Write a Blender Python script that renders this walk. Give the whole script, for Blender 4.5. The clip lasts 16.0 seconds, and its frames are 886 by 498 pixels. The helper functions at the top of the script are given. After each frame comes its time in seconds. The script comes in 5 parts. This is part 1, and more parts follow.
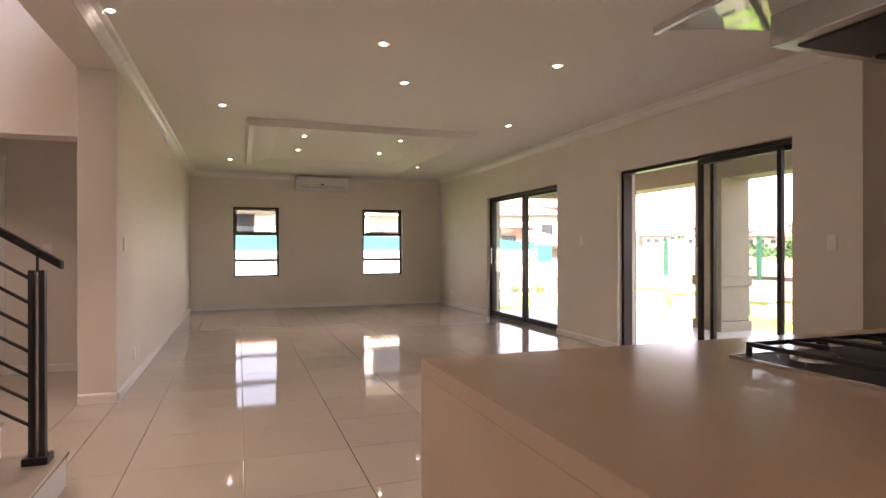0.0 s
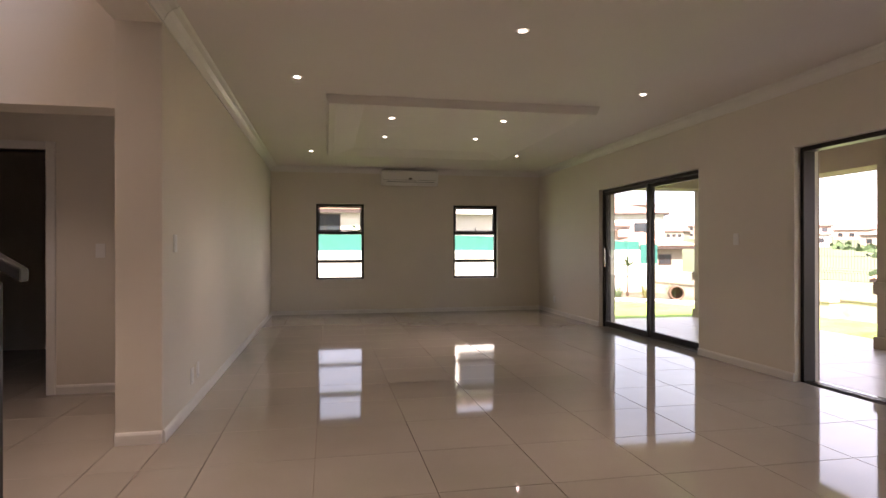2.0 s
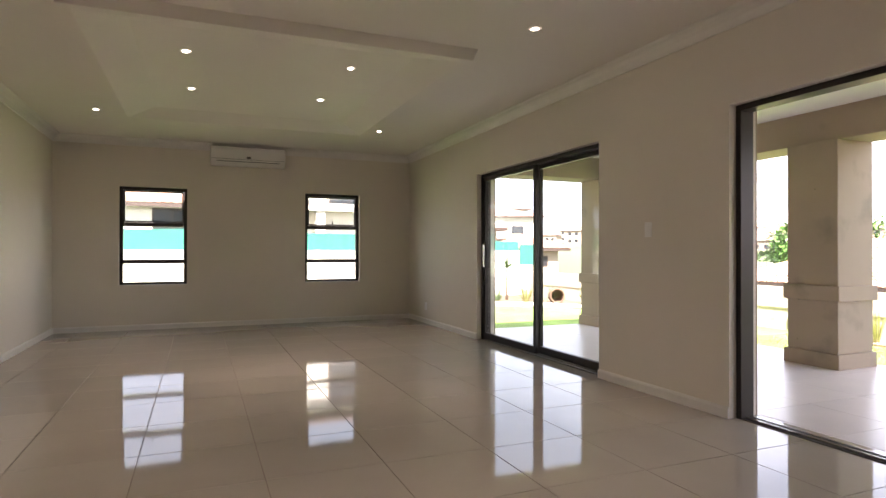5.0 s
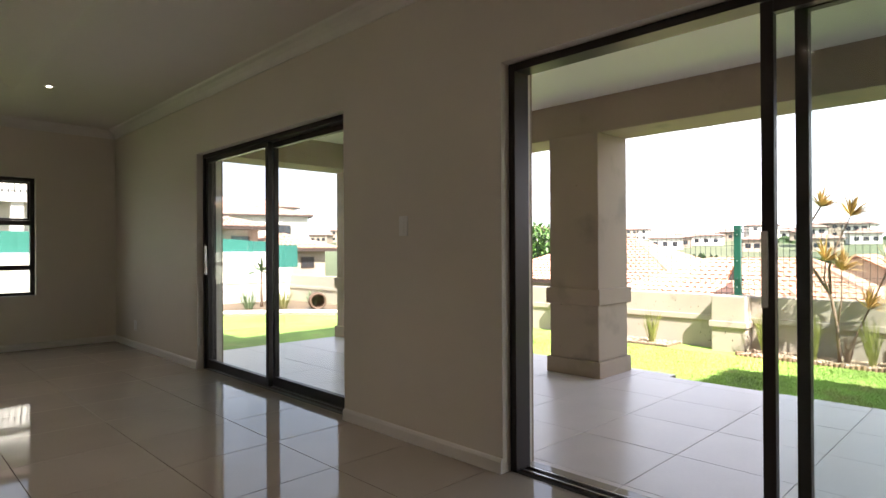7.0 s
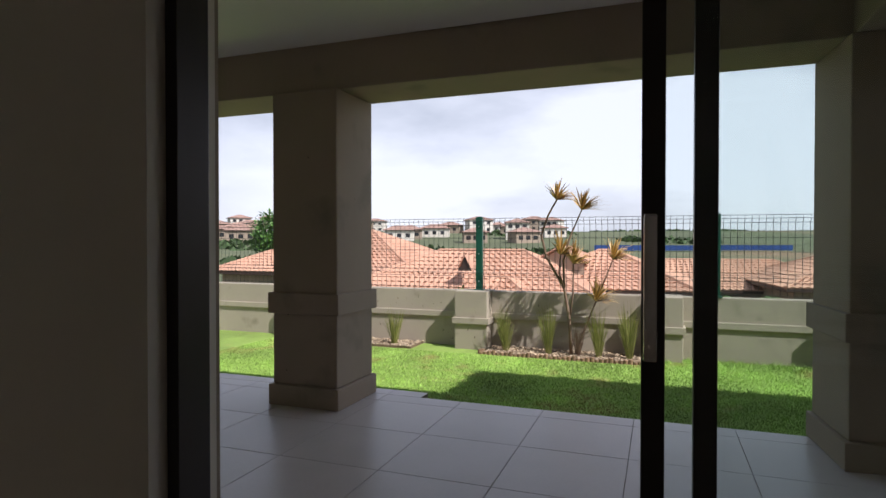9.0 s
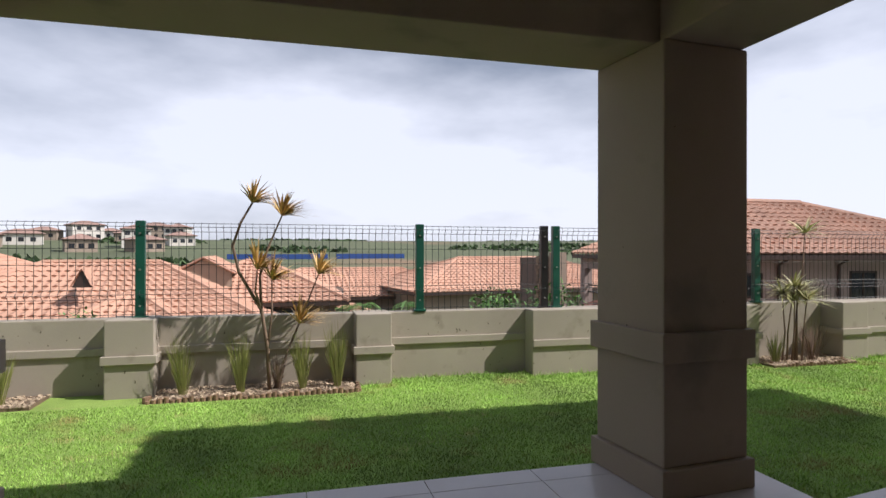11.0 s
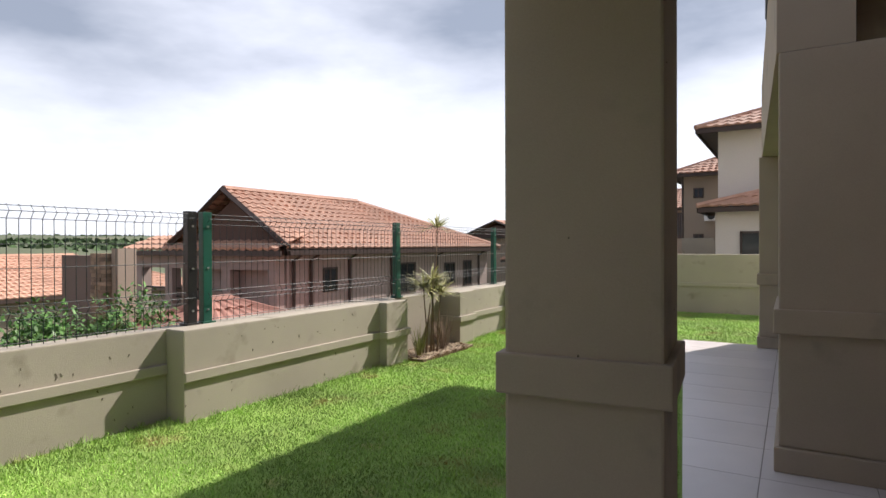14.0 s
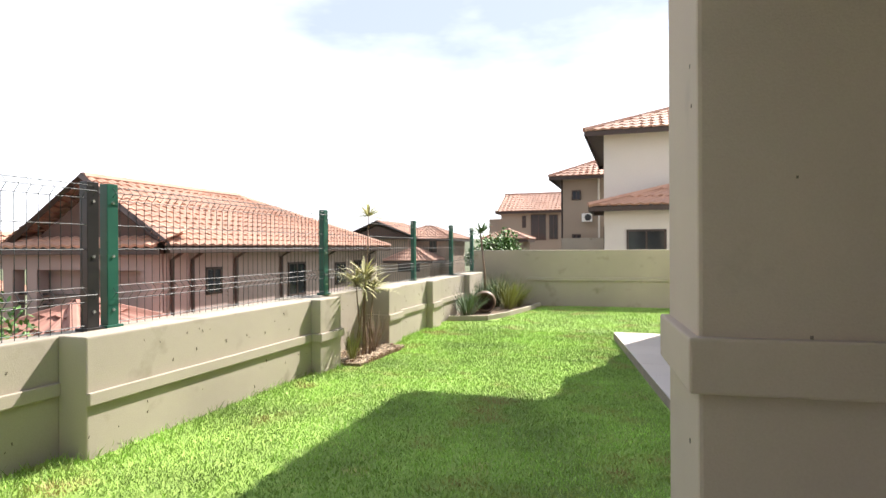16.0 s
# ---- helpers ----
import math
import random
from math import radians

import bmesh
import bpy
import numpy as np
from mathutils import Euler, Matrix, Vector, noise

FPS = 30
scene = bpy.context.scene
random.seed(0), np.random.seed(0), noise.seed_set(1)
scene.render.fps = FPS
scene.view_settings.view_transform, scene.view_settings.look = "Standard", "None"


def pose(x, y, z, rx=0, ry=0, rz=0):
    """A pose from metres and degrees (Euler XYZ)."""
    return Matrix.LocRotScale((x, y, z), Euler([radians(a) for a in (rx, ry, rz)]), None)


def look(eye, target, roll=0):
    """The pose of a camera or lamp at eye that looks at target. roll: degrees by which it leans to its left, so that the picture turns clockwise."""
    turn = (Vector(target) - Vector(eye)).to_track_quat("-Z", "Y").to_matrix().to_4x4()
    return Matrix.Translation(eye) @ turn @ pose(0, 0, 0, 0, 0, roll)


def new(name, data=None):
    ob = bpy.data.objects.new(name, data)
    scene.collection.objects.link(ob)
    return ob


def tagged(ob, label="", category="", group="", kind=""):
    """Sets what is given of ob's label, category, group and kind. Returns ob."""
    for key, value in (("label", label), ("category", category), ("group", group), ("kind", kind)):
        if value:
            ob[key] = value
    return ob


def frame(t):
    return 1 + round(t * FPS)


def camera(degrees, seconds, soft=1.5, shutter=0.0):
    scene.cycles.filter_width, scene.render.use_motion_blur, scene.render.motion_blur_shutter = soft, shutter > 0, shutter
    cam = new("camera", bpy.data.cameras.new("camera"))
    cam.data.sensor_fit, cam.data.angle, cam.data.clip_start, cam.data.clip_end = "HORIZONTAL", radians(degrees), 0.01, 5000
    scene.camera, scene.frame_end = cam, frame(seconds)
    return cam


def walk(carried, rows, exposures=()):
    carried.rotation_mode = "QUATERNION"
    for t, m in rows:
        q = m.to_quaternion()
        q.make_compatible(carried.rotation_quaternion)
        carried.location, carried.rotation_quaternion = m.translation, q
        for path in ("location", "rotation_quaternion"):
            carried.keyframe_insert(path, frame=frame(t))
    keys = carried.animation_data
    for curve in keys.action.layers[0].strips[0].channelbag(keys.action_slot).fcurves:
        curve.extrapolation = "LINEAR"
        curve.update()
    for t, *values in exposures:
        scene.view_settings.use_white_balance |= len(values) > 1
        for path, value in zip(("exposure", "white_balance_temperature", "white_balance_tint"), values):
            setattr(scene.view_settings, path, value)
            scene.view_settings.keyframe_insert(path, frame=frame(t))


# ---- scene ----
cam = camera(74.2, 16.0)
PATH = [
    (0, (0.037, -0.625, 1.208), (0.694, 1.264, 1.207), -0.1),
    (0.5, (0.055, -0.294, 1.183), (0.632, 1.621, 1.186), -0.2),
    (1, (0.104, 0.058, 1.213), (0.549, 2.008, 1.213), -0.2),
    (1.5, (0.118, 0.393, 1.221), (0.51, 2.354, 1.223), -0.1),
    (2, (0.135, 0.678, 1.209), (0.521, 2.64, 1.209), -0.1),
    (2.5, (0.194, 1.012, 1.194), (0.581, 2.974, 1.196), -0.2),
    (3, (0.262, 1.306, 1.158), (0.656, 3.267, 1.158), -0.2),
    (3.5, (0.389, 1.563, 1.125), (0.846, 3.51, 1.132), 0.1),
    (6, (1.429, 2.863, 1.131), (2.518, 4.541, 1.139), -0.2),
    (6.5, (1.666, 3.098, 1.147), (2.94, 4.64, 1.159), -0.2),
    (7, (1.944, 3.333, 1.149), (3.35, 4.756, 1.157), -0.3),
    (7.5, (2.212, 3.522, 1.127), (3.717, 4.84, 1.143), -0.4),
    (8, (2.497, 3.718, 1.134), (4.163, 4.825, 1.152), -0.4),
    (8.2, (2.626, 3.769, 1.16), (4.346, 4.79, 1.159), -0.4),
    (10.3, (3.783, 4.639, 1.171), (5.782, 4.692, 1.173), 0.1),
    (10.5, (3.867, 4.739, 1.188), (5.866, 4.659, 1.185), 0.0),
    (11, (4.196, 4.876, 1.196), (6.129, 4.365, 1.201), 0.1),
    (11.5, (4.504, 4.889, 1.16), (6.317, 4.044, 1.162), -0.0),
    (12, (4.835, 4.966, 1.131), (6.482, 3.832, 1.145), 0.0),
    (12.5, (5.22, 5.03, 1.178), (6.647, 3.628, 1.179), 0.0),
    (13, (5.573, 5.10, 1.203), (6.845, 3.557, 1.194), -0.1),
    (13.5, (5.939, 5.156, 1.212), (7.101, 3.528, 1.195), -0.2),
    (14, (6.318, 5.14, 1.19), (7.342, 3.422, 1.178), -0.2),
    (14.5, (6.723, 5.131, 1.175), (7.672, 3.371, 1.16), -0.3),
    (15, (7.017, 5.073, 1.144), (7.896, 3.277, 1.133), -0.2),
    (15.5, (7.266, 4.983, 1.061), (8.008, 3.126, 1.052), -0.3),
    (16, (7.399, 4.862, 1.036), (8.02, 2.961, 1.033), -0.3),
]
walk(cam, [(t, look(eye, target, roll)) for t, eye, target, roll in PATH], exposures=[(0, 3.3, 7000, 32), (0.5, 2.85, 6970, 30), (1.5, 2.58, 6950, 30), (2.5, 2.87, 6880, 28), (3.5, 3.0, 6830, 26), (6, 2.95, 6640, 20), (6.5, 2.6, 6600, 19), (7, 2.15, 6550, 17), (7.5, 1.5, 6450, 16), (8, 0.85, 6330, 16), (8.2, 0.72, 6300, 16), (10.3, -0.06, 6200, 16), (11, 0.18, 6230, 16), (11.5, 0.35, 6320, 16), (12, 0.22, 6300, 15), (13, 0.08, 6330, 15), (13.5, 0.2, 6370, 15), (14.5, 0.82, 6450, 14), (15, 1.05, 6500, 13), (16, 1.38, 6550, 13)])

# ---- world, sun, exposure ----
SUN = Vector((0.36, 0.80, -0.95)).normalized()      # the way the sunlight travels
world = bpy.data.worlds.new("sky")
scene.world = world
world.use_nodes = True
wn, wl = world.node_tree.nodes, world.node_tree.links
wn.clear()
w_out, w_bg = wn.new("ShaderNodeOutputWorld"), wn.new("ShaderNodeBackground")
w_sky = wn.new("ShaderNodeTexSky")
w_sky.sky_type, w_sky.sun_disc = "NISHITA", False
w_sky.sun_elevation = math.asin(-SUN.z)
w_sky.sun_rotation = math.atan2(-SUN.x, -SUN.y)
w_co, w_map, w_noise, w_ramp = wn.new("ShaderNodeTexCoord"), wn.new("ShaderNodeMapping"), wn.new("ShaderNodeTexNoise"), wn.new("ShaderNodeValToRGB")
w_map.inputs["Scale"].default_value = (1.5, 1.5, 4.2)
w_map.inputs["Location"].default_value = (0.6, 0.4, 0.0)
w_noise.inputs["Scale"].default_value, w_noise.inputs["Detail"].default_value, w_noise.inputs["Roughness"].default_value = 1.1, 6.0, 0.52
w_sep, w_low, w_sum = wn.new("ShaderNodeSeparateXYZ"), wn.new("ShaderNodeMapRange"), wn.new("ShaderNodeMath")
w_low.inputs["From Min"].default_value, w_low.inputs["From Max"].default_value = 0.10, 0.42
w_low.inputs["To Min"].default_value, w_low.inputs["To Max"].default_value = 0.17, -0.11
w_sum.operation = "ADD"
w_ramp.color_ramp.elements[0].position, w_ramp.color_ramp.elements[0].color = 0.36, (2.9, 3.3, 3.95, 1)
w_ramp.color_ramp.elements[1].position, w_ramp.color_ramp.elements[1].color = 0.66, (8.4, 8.75, 9.4, 1)
w_mix = wn.new("ShaderNodeMixRGB")
w_mix.inputs[0].default_value = 0.86
wl.new(w_co.outputs["Generated"], w_map.inputs["Vector"]), wl.new(w_map.outputs["Vector"], w_noise.inputs["Vector"])
wl.new(w_co.outputs["Generated"], w_sep.inputs[0]), wl.new(w_sep.outputs["Z"], w_low.inputs["Value"])
wl.new(w_noise.outputs["Fac"], w_sum.inputs[0]), wl.new(w_low.outputs["Result"], w_sum.inputs[1]), wl.new(w_sum.outputs[0], w_ramp.inputs["Fac"])
wl.new(w_sky.outputs["Color"], w_mix.inputs[1]), wl.new(w_ramp.outputs["Color"], w_mix.inputs[2])
w_bank, w_north, w_jag = wn.new("ShaderNodeMixRGB"), wn.new("ShaderNodeMapRange"), wn.new("ShaderNodeMath")
w_jag.operation, w_jag.inputs[1].default_value = "MULTIPLY_ADD", 0.5
w_north.inputs["From Min"].default_value, w_north.inputs["From Max"].default_value, w_north.inputs["To Max"].default_value = 0.86, 1.22, 0.85
w_bank.inputs[2].default_value = (1.5, 1.75, 2.3, 1)
wl.new(w_noise.outputs["Fac"], w_jag.inputs[0]), wl.new(w_sep.outputs["Y"], w_jag.inputs[2]), wl.new(w_jag.outputs[0], w_north.inputs["Value"])
wl.new(w_north.outputs["Result"], w_bank.inputs[0]), wl.new(w_mix.outputs["Color"], w_bank.inputs[1])
wl.new(w_bank.outputs["Color"], w_bg.inputs["Color"]), wl.new(w_bg.outputs["Background"], w_out.inputs["Surface"])
w_bg.inputs["Strength"].default_value = 0.1

sun_data = bpy.data.lights.new("sun", "SUN")
sun_data.energy, sun_data.angle, sun_data.color = 4.8, radians(0.6), (1.0, 0.95, 0.87)
sun = new("sun", sun_data)
sun.matrix_world = Matrix.Translation((0, -10, 20)) @ SUN.to_track_quat("-Z", "Y").to_matrix().to_4x4()


def area_lamp(name, m, sx, sy, watts, color):
    d = bpy.data.lights.new(name, "AREA")
    d.shape, d.size, d.size_y, d.energy, d.color = "RECTANGLE", sx, sy, watts, color
    ob = new(name, d)
    ob.matrix_world = m
    return ob


def spot_lamp(x, y, z, watts, color):
    d = bpy.data.lights.new("downlight_beam", "SPOT")
    d.energy, d.color, d.spot_size, d.spot_blend, d.shadow_soft_size = watts, color, radians(70), 1.0, 0.012
    ob = new("downlight_beam", d)
    ob.location = (x, y, z)
    return ob


# ---- materials ----
MATS = {}


def mat(name, color, rough=0.6, metal=0.0, var=0.12, scale=6.0, fine=60.0, bump=0.15, dist=0.004, spec=0.5, rnd=0.0, island=False, stain=None, coat=0.0):
    m = bpy.data.materials.new(name)
    m.use_nodes = True
    n, l = m.node_tree.nodes, m.node_tree.links
    b = n["Principled BSDF"]
    b.inputs["Metallic"].default_value = metal
    b.inputs["Specular IOR Level"].default_value = spec
    b.inputs["Coat Weight"].default_value = coat
    co = n.new("ShaderNodeTexCoord")
    big, small = n.new("ShaderNodeTexNoise"), n.new("ShaderNodeTexNoise")
    big.inputs["Scale"].default_value, big.inputs["Detail"].default_value = scale, 4.0
    small.inputs["Scale"].default_value, small.inputs["Detail"].default_value = fine, 3.0
    geo = n.new("ShaderNodeNewGeometry")
    for t in (big, small):
        l.new(geo.outputs["Position"], t.inputs["Vector"])
    add = n.new("ShaderNodeMath")
    add.operation = "MULTIPLY_ADD"
    l.new(big.outputs["Fac"], add.inputs[0])
    add.inputs[1].default_value = 0.7
    sm = n.new("ShaderNodeMath")
    sm.operation = "MULTIPLY"
    l.new(small.outputs["Fac"], sm.inputs[0])
    sm.inputs[1].default_value = 0.3
    l.new(sm.outputs[0], add.inputs[2])
    rng = n.new("ShaderNodeMapRange")
    rng.inputs["From Min"].default_value, rng.inputs["From Max"].default_value = 0.3, 0.7
    rng.inputs["To Min"].default_value, rng.inputs["To Max"].default_value = 1 - var, 1 + var
    l.new(add.outputs[0], rng.inputs["Value"])
    val = rng.outputs["Result"]
    if rnd:
        src = geo.outputs["Random Per Island"] if island else n.new("ShaderNodeObjectInfo").outputs["Random"]
        r2 = n.new("ShaderNodeMapRange")
        r2.inputs["To Min"].default_value, r2.inputs["To Max"].default_value = 1 - rnd, 1 + rnd
        l.new(src, r2.inputs["Value"])
        mu = n.new("ShaderNodeMath")
        mu.operation = "MULTIPLY"
        l.new(val, mu.inputs[0]), l.new(r2.outputs["Result"], mu.inputs[1])
        val = mu.outputs[0]
    sc = n.new("ShaderNodeVectorMath")
    sc.operation = "SCALE"
    sc.inputs[0].default_value = color
    l.new(val, sc.inputs["Scale"])
    out = sc.outputs["Vector"]
    if stain:
        st = n.new("ShaderNodeTexNoise")
        st.inputs["Scale"].default_value, st.inputs["Detail"].default_value = stain[1], 6.0
        l.new(geo.outputs["Position"], st.inputs["Vector"])
        sr = n.new("ShaderNodeMapRange")
        sr.inputs["From Min"].default_value, sr.inputs["From Max"].default_value = stain[2], stain[2] + 0.15
        l.new(st.outputs["Fac"], sr.inputs["Value"])
        mx = n.new("ShaderNodeMixRGB")
        l.new(sr.outputs["Result"], mx.inputs[0]), l.new(out, mx.inputs[1])
        mx.inputs[2].default_value = (*stain[0], 1)
        out = mx.outputs["Color"]
    l.new(out, b.inputs["Base Color"])
    rr = n.new("ShaderNodeMapRange")
    rr.inputs["To Min"].default_value, rr.inputs["To Max"].default_value = rough * 0.85, min(1, rough * 1.15)
    l.new(big.outputs["Fac"], rr.inputs["Value"]), l.new(rr.outputs["Result"], b.inputs["Roughness"])
    if bump:
        bp = n.new("ShaderNodeBump")
        bp.inputs["Strength"].default_value, bp.inputs["Distance"].default_value = bump, dist
        l.new(small.outputs["Fac"], bp.inputs["Height"]), l.new(bp.outputs["Normal"], b.inputs["Normal"])
    MATS[name] = m
    return m


def glass_mat(name, tint):
    m = bpy.data.materials.new(name)
    m.use_nodes = True
    n, l = m.node_tree.nodes, m.node_tree.links
    n.clear()
    o, tr, gl, mx, fr = (n.new("ShaderNode" + k) for k in ("OutputMaterial", "BsdfTransparent", "BsdfGlossy", "MixShader", "LayerWeight"))
    tr.inputs["Color"].default_value = (*tint, 1)
    gl.inputs["Roughness"].default_value = 0.01
    fr.inputs["Blend"].default_value = 0.5
    po, ad = n.new("ShaderNodeMath"), n.new("ShaderNodeMath")
    po.operation, ad.operation = "POWER", "MULTIPLY_ADD"
    po.inputs[1].default_value, ad.inputs[1].default_value, ad.inputs[2].default_value = 4.0, 0.5, 0.02
    l.new(fr.outputs["Facing"], po.inputs[0]), l.new(po.outputs[0], ad.inputs[0]), l.new(ad.outputs[0], mx.inputs[0])
    l.new(tr.outputs[0], mx.inputs[1]), l.new(gl.outputs[0], mx.inputs[2])
    l.new(mx.outputs[0], o.inputs["Surface"])
    return m


def glow_mat(name, color, strength):
    m = bpy.data.materials.new(name)
    m.use_nodes = True
    b = m.node_tree.nodes["Principled BSDF"]
    b.inputs["Emission Color"].default_value, b.inputs["Emission Strength"].default_value = (*color, 1), strength
    return m


M_WALL = mat("interior_paint", (0.76, 0.71, 0.62), 0.55, var=0.03, scale=1.5, fine=220, bump=0.06, dist=0.001)
M_CEIL = mat("ceiling_paint", (0.80, 0.76, 0.71), 0.7, var=0.02, scale=1.2, fine=200, bump=0.04, dist=0.001)
M_TRIM = mat("white_gloss_trim", (0.78, 0.76, 0.72), 0.35, var=0.03, bump=0.03)
M_TILE = mat("porcelain_tile", (0.385, 0.342, 0.292), 0.05, var=0.05, scale=2.0, fine=90, bump=0.0, rnd=0.03, spec=0.6)
M_GROUT = mat("grout", (0.25, 0.20, 0.16), 0.9, var=0.2)
M_PTILE = mat("patio_tile", (0.646, 0.589, 0.570), 0.30, var=0.06, scale=3.0, bump=0.05, rnd=0.04)
M_RENDER = mat("taupe_wall_render", (0.375, 0.302, 0.232), 0.85, var=0.10, scale=1.3, fine=150, bump=0.35, dist=0.002, stain=((0.25, 0.22, 0.175), 2.2, 0.60))
M_GWALL = mat("garden_wall_render", (0.378, 0.332, 0.265), 0.9, var=0.12, scale=1.1, fine=120, bump=0.4, dist=0.003, stain=((0.25, 0.22, 0.165), 3.0, 0.60))
M_WEAR = mat("exposed_plaster_chip", (0.14, 0.115, 0.085), 0.95)
M_BRONZE = mat("bronze_aluminium", (0.030, 0.024, 0.021), 0.38, metal=0.3, var=0.1, bump=0.02)
M_BLACK = mat("black_painted_steel", (0.018, 0.017, 0.017), 0.35, var=0.1, bump=0.03)
M_CHROME = mat("brushed_steel", (0.55, 0.53, 0.50), 0.25, metal=1.0, var=0.05, bump=0.03)
M_STONE = mat("cream_engineered_stone", (0.66, 0.50, 0.35), 0.14, var=0.05, scale=4, fine=300, bump=0.0, spec=0.6)
M_PLASTIC = mat("white_plastic", (0.88, 0.87, 0.84), 0.4, var=0.02, bump=0.0)
M_DARK = mat("dark_void_plastic", (0.03, 0.03, 0.032), 0.5, bump=0.0)
M_GLASS = glass_mat("clear_glass", (0.93, 0.96, 0.95))
M_HOODGLASS = glass_mat("hood_glass", (0.80, 0.86, 0.84))
M_GLOW = glow_mat("lamp_glow", (1.0, 0.93, 0.82), 9.0)
M_SOIL = mat("bed_soil", (0.16, 0.11, 0.07), 0.95, var=0.35, fine=40, bump=0.6, dist=0.02)
M_CHIP = mat("pale_bark_chips", (0.42, 0.33, 0.23), 0.9, var=0.2, rnd=0.4, island=True)
M_LOG = mat("split_log_edging", (0.24, 0.15, 0.09), 0.9, var=0.25, rnd=0.25)
M_TURF = mat("turf", (0.230, 0.344, 0.070), 0.95, var=0.42, scale=1.4, fine=60, bump=0.8, dist=0.02, stain=((0.36, 0.33, 0.11), 2.5, 0.60))
M_GRASS = mat("grass_blade", (0.295, 0.47, 0.095), 0.6, var=0.55, scale=1.1, fine=8, bump=0.0, rnd=0.35, island=True, stain=((0.36, 0.30, 0.11), 1.9, 0.56))
M_GREENP = mat("green_powder_coat", (0.010, 0.085, 0.055), 0.4, var=0.1, bump=0.02)
M_WIRE = mat("green_black_wire", (0.008, 0.016, 0.014), 0.5, bump=0.0)
M_BOLT = mat("bolt_zinc", (0.45, 0.45, 0.43), 0.4, metal=0.8, bump=0.0)
M_ROOF = mat("terracotta_roof_tile", (0.43, 0.25, 0.18), 0.8, var=0.22, scale=1.2, fine=14, bump=0.3, dist=0.01, stain=((0.36, 0.17, 0.11), 0.8, 0.58))
M_ROOF_PALE = mat("pale_terracotta_roof_tile", (0.521, 0.302, 0.210), 0.8, var=0.18, scale=0.9, fine=12, bump=0.3, dist=0.01, stain=((0.45, 0.24, 0.16), 0.7, 0.58))
M_ROOF_FAR = mat("weathered_roof_tile", (0.34, 0.22, 0.18), 0.85, var=0.2, scale=0.3, fine=3, bump=0.0)
M_FASCIA = mat("dark_brown_fascia", (0.055, 0.035, 0.028), 0.5, var=0.15)
M_HWALL = mat("beige_house_render", (0.352, 0.282, 0.220), 0.9, var=0.10, scale=0.5, fine=30, bump=0.2)
M_HWALL2 = mat("mauve_brown_house_render", (0.204, 0.149, 0.123), 0.9, var=0.10, scale=0.5, fine=30, bump=0.2)
M_GABLE = mat("dark_brown_gable_boards", (0.12, 0.075, 0.06), 0.85, var=0.12, scale=0.8, fine=30, bump=0.2)
M_MAUVE = mat("mauve_house_render", (0.387, 0.302, 0.270), 0.9, var=0.08, scale=0.6, fine=30, bump=0.2)
M_HWHITE = mat("white_house_render", (0.66, 0.62, 0.56), 0.9, var=0.06, scale=0.4, fine=20, bump=0.1)
M_PANE = mat("dark_window_pane", (0.025, 0.03, 0.035), 0.08, var=0.1, bump=0.0)
M_DRYSTONE = mat("stacked_stone", (0.28, 0.20, 0.14), 0.9, var=0.3, fine=20, bump=0.5, dist=0.02, rnd=0.35, island=True)
M_LEAF = mat("dark_green_leaf", (0.09, 0.20, 0.04), 0.55, var=0.3, rnd=0.45, island=True, bump=0.0)
M_FARLEAF = mat("far_foliage", (0.055, 0.095, 0.035), 0.9, var=0.35, scale=0.2, rnd=0.35, island=True, bump=0.0)
M_REED = mat("yellow_green_reed", (0.216, 0.225, 0.063), 0.6, var=0.25, rnd=0.4, island=True, bump=0.0)
M_DRAC = mat("red_gold_strap_leaf", (0.50, 0.33, 0.12), 0.5, var=0.35, scale=3, rnd=0.5, island=True, bump=0.0)
M_YUCCA = mat("variegated_cream_leaf", (0.42, 0.40, 0.19), 0.5, var=0.3, rnd=0.4, island=True, bump=0.0)
M_ALOE = mat("grey_green_leaf", (0.10, 0.16, 0.07), 0.5, var=0.2, rnd=0.25, island=True, bump=0.0)
M_STEM = mat("grey_brown_stem", (0.20, 0.135, 0.095), 0.9, var=0.25, fine=50, bump=0.4)
M_CLAY = mat("brown_clay_pot", (0.12, 0.07, 0.045), 0.6, var=0.25, bump=0.2)
M_NET = mat("green_shade_net", (0.02, 0.13, 0.105), 0.9, var=0.1, scale=1.5)
M_VALLEY = mat("valley_grass", (0.10, 0.118, 0.06), 0.95, var=0.3, scale=0.03, fine=0.4, bump=0.0, stain=((0.26, 0.16, 0.10), 0.012, 0.60))
M_BLUE = mat("blue_site_hoarding", (0.03, 0.08, 0.28), 0.6, var=0.1, scale=0.2)
# the hills' base colour has the distance haze painted in
M_HILL = mat("haze_tinted_hill", (0.17, 0.24, 0.26), 1.0, var=0.15, scale=0.02, fine=0.2, bump=0.0)
M_PAVER = mat("red_paving", (0.34, 0.17, 0.13), 0.9, var=0.15, scale=2)


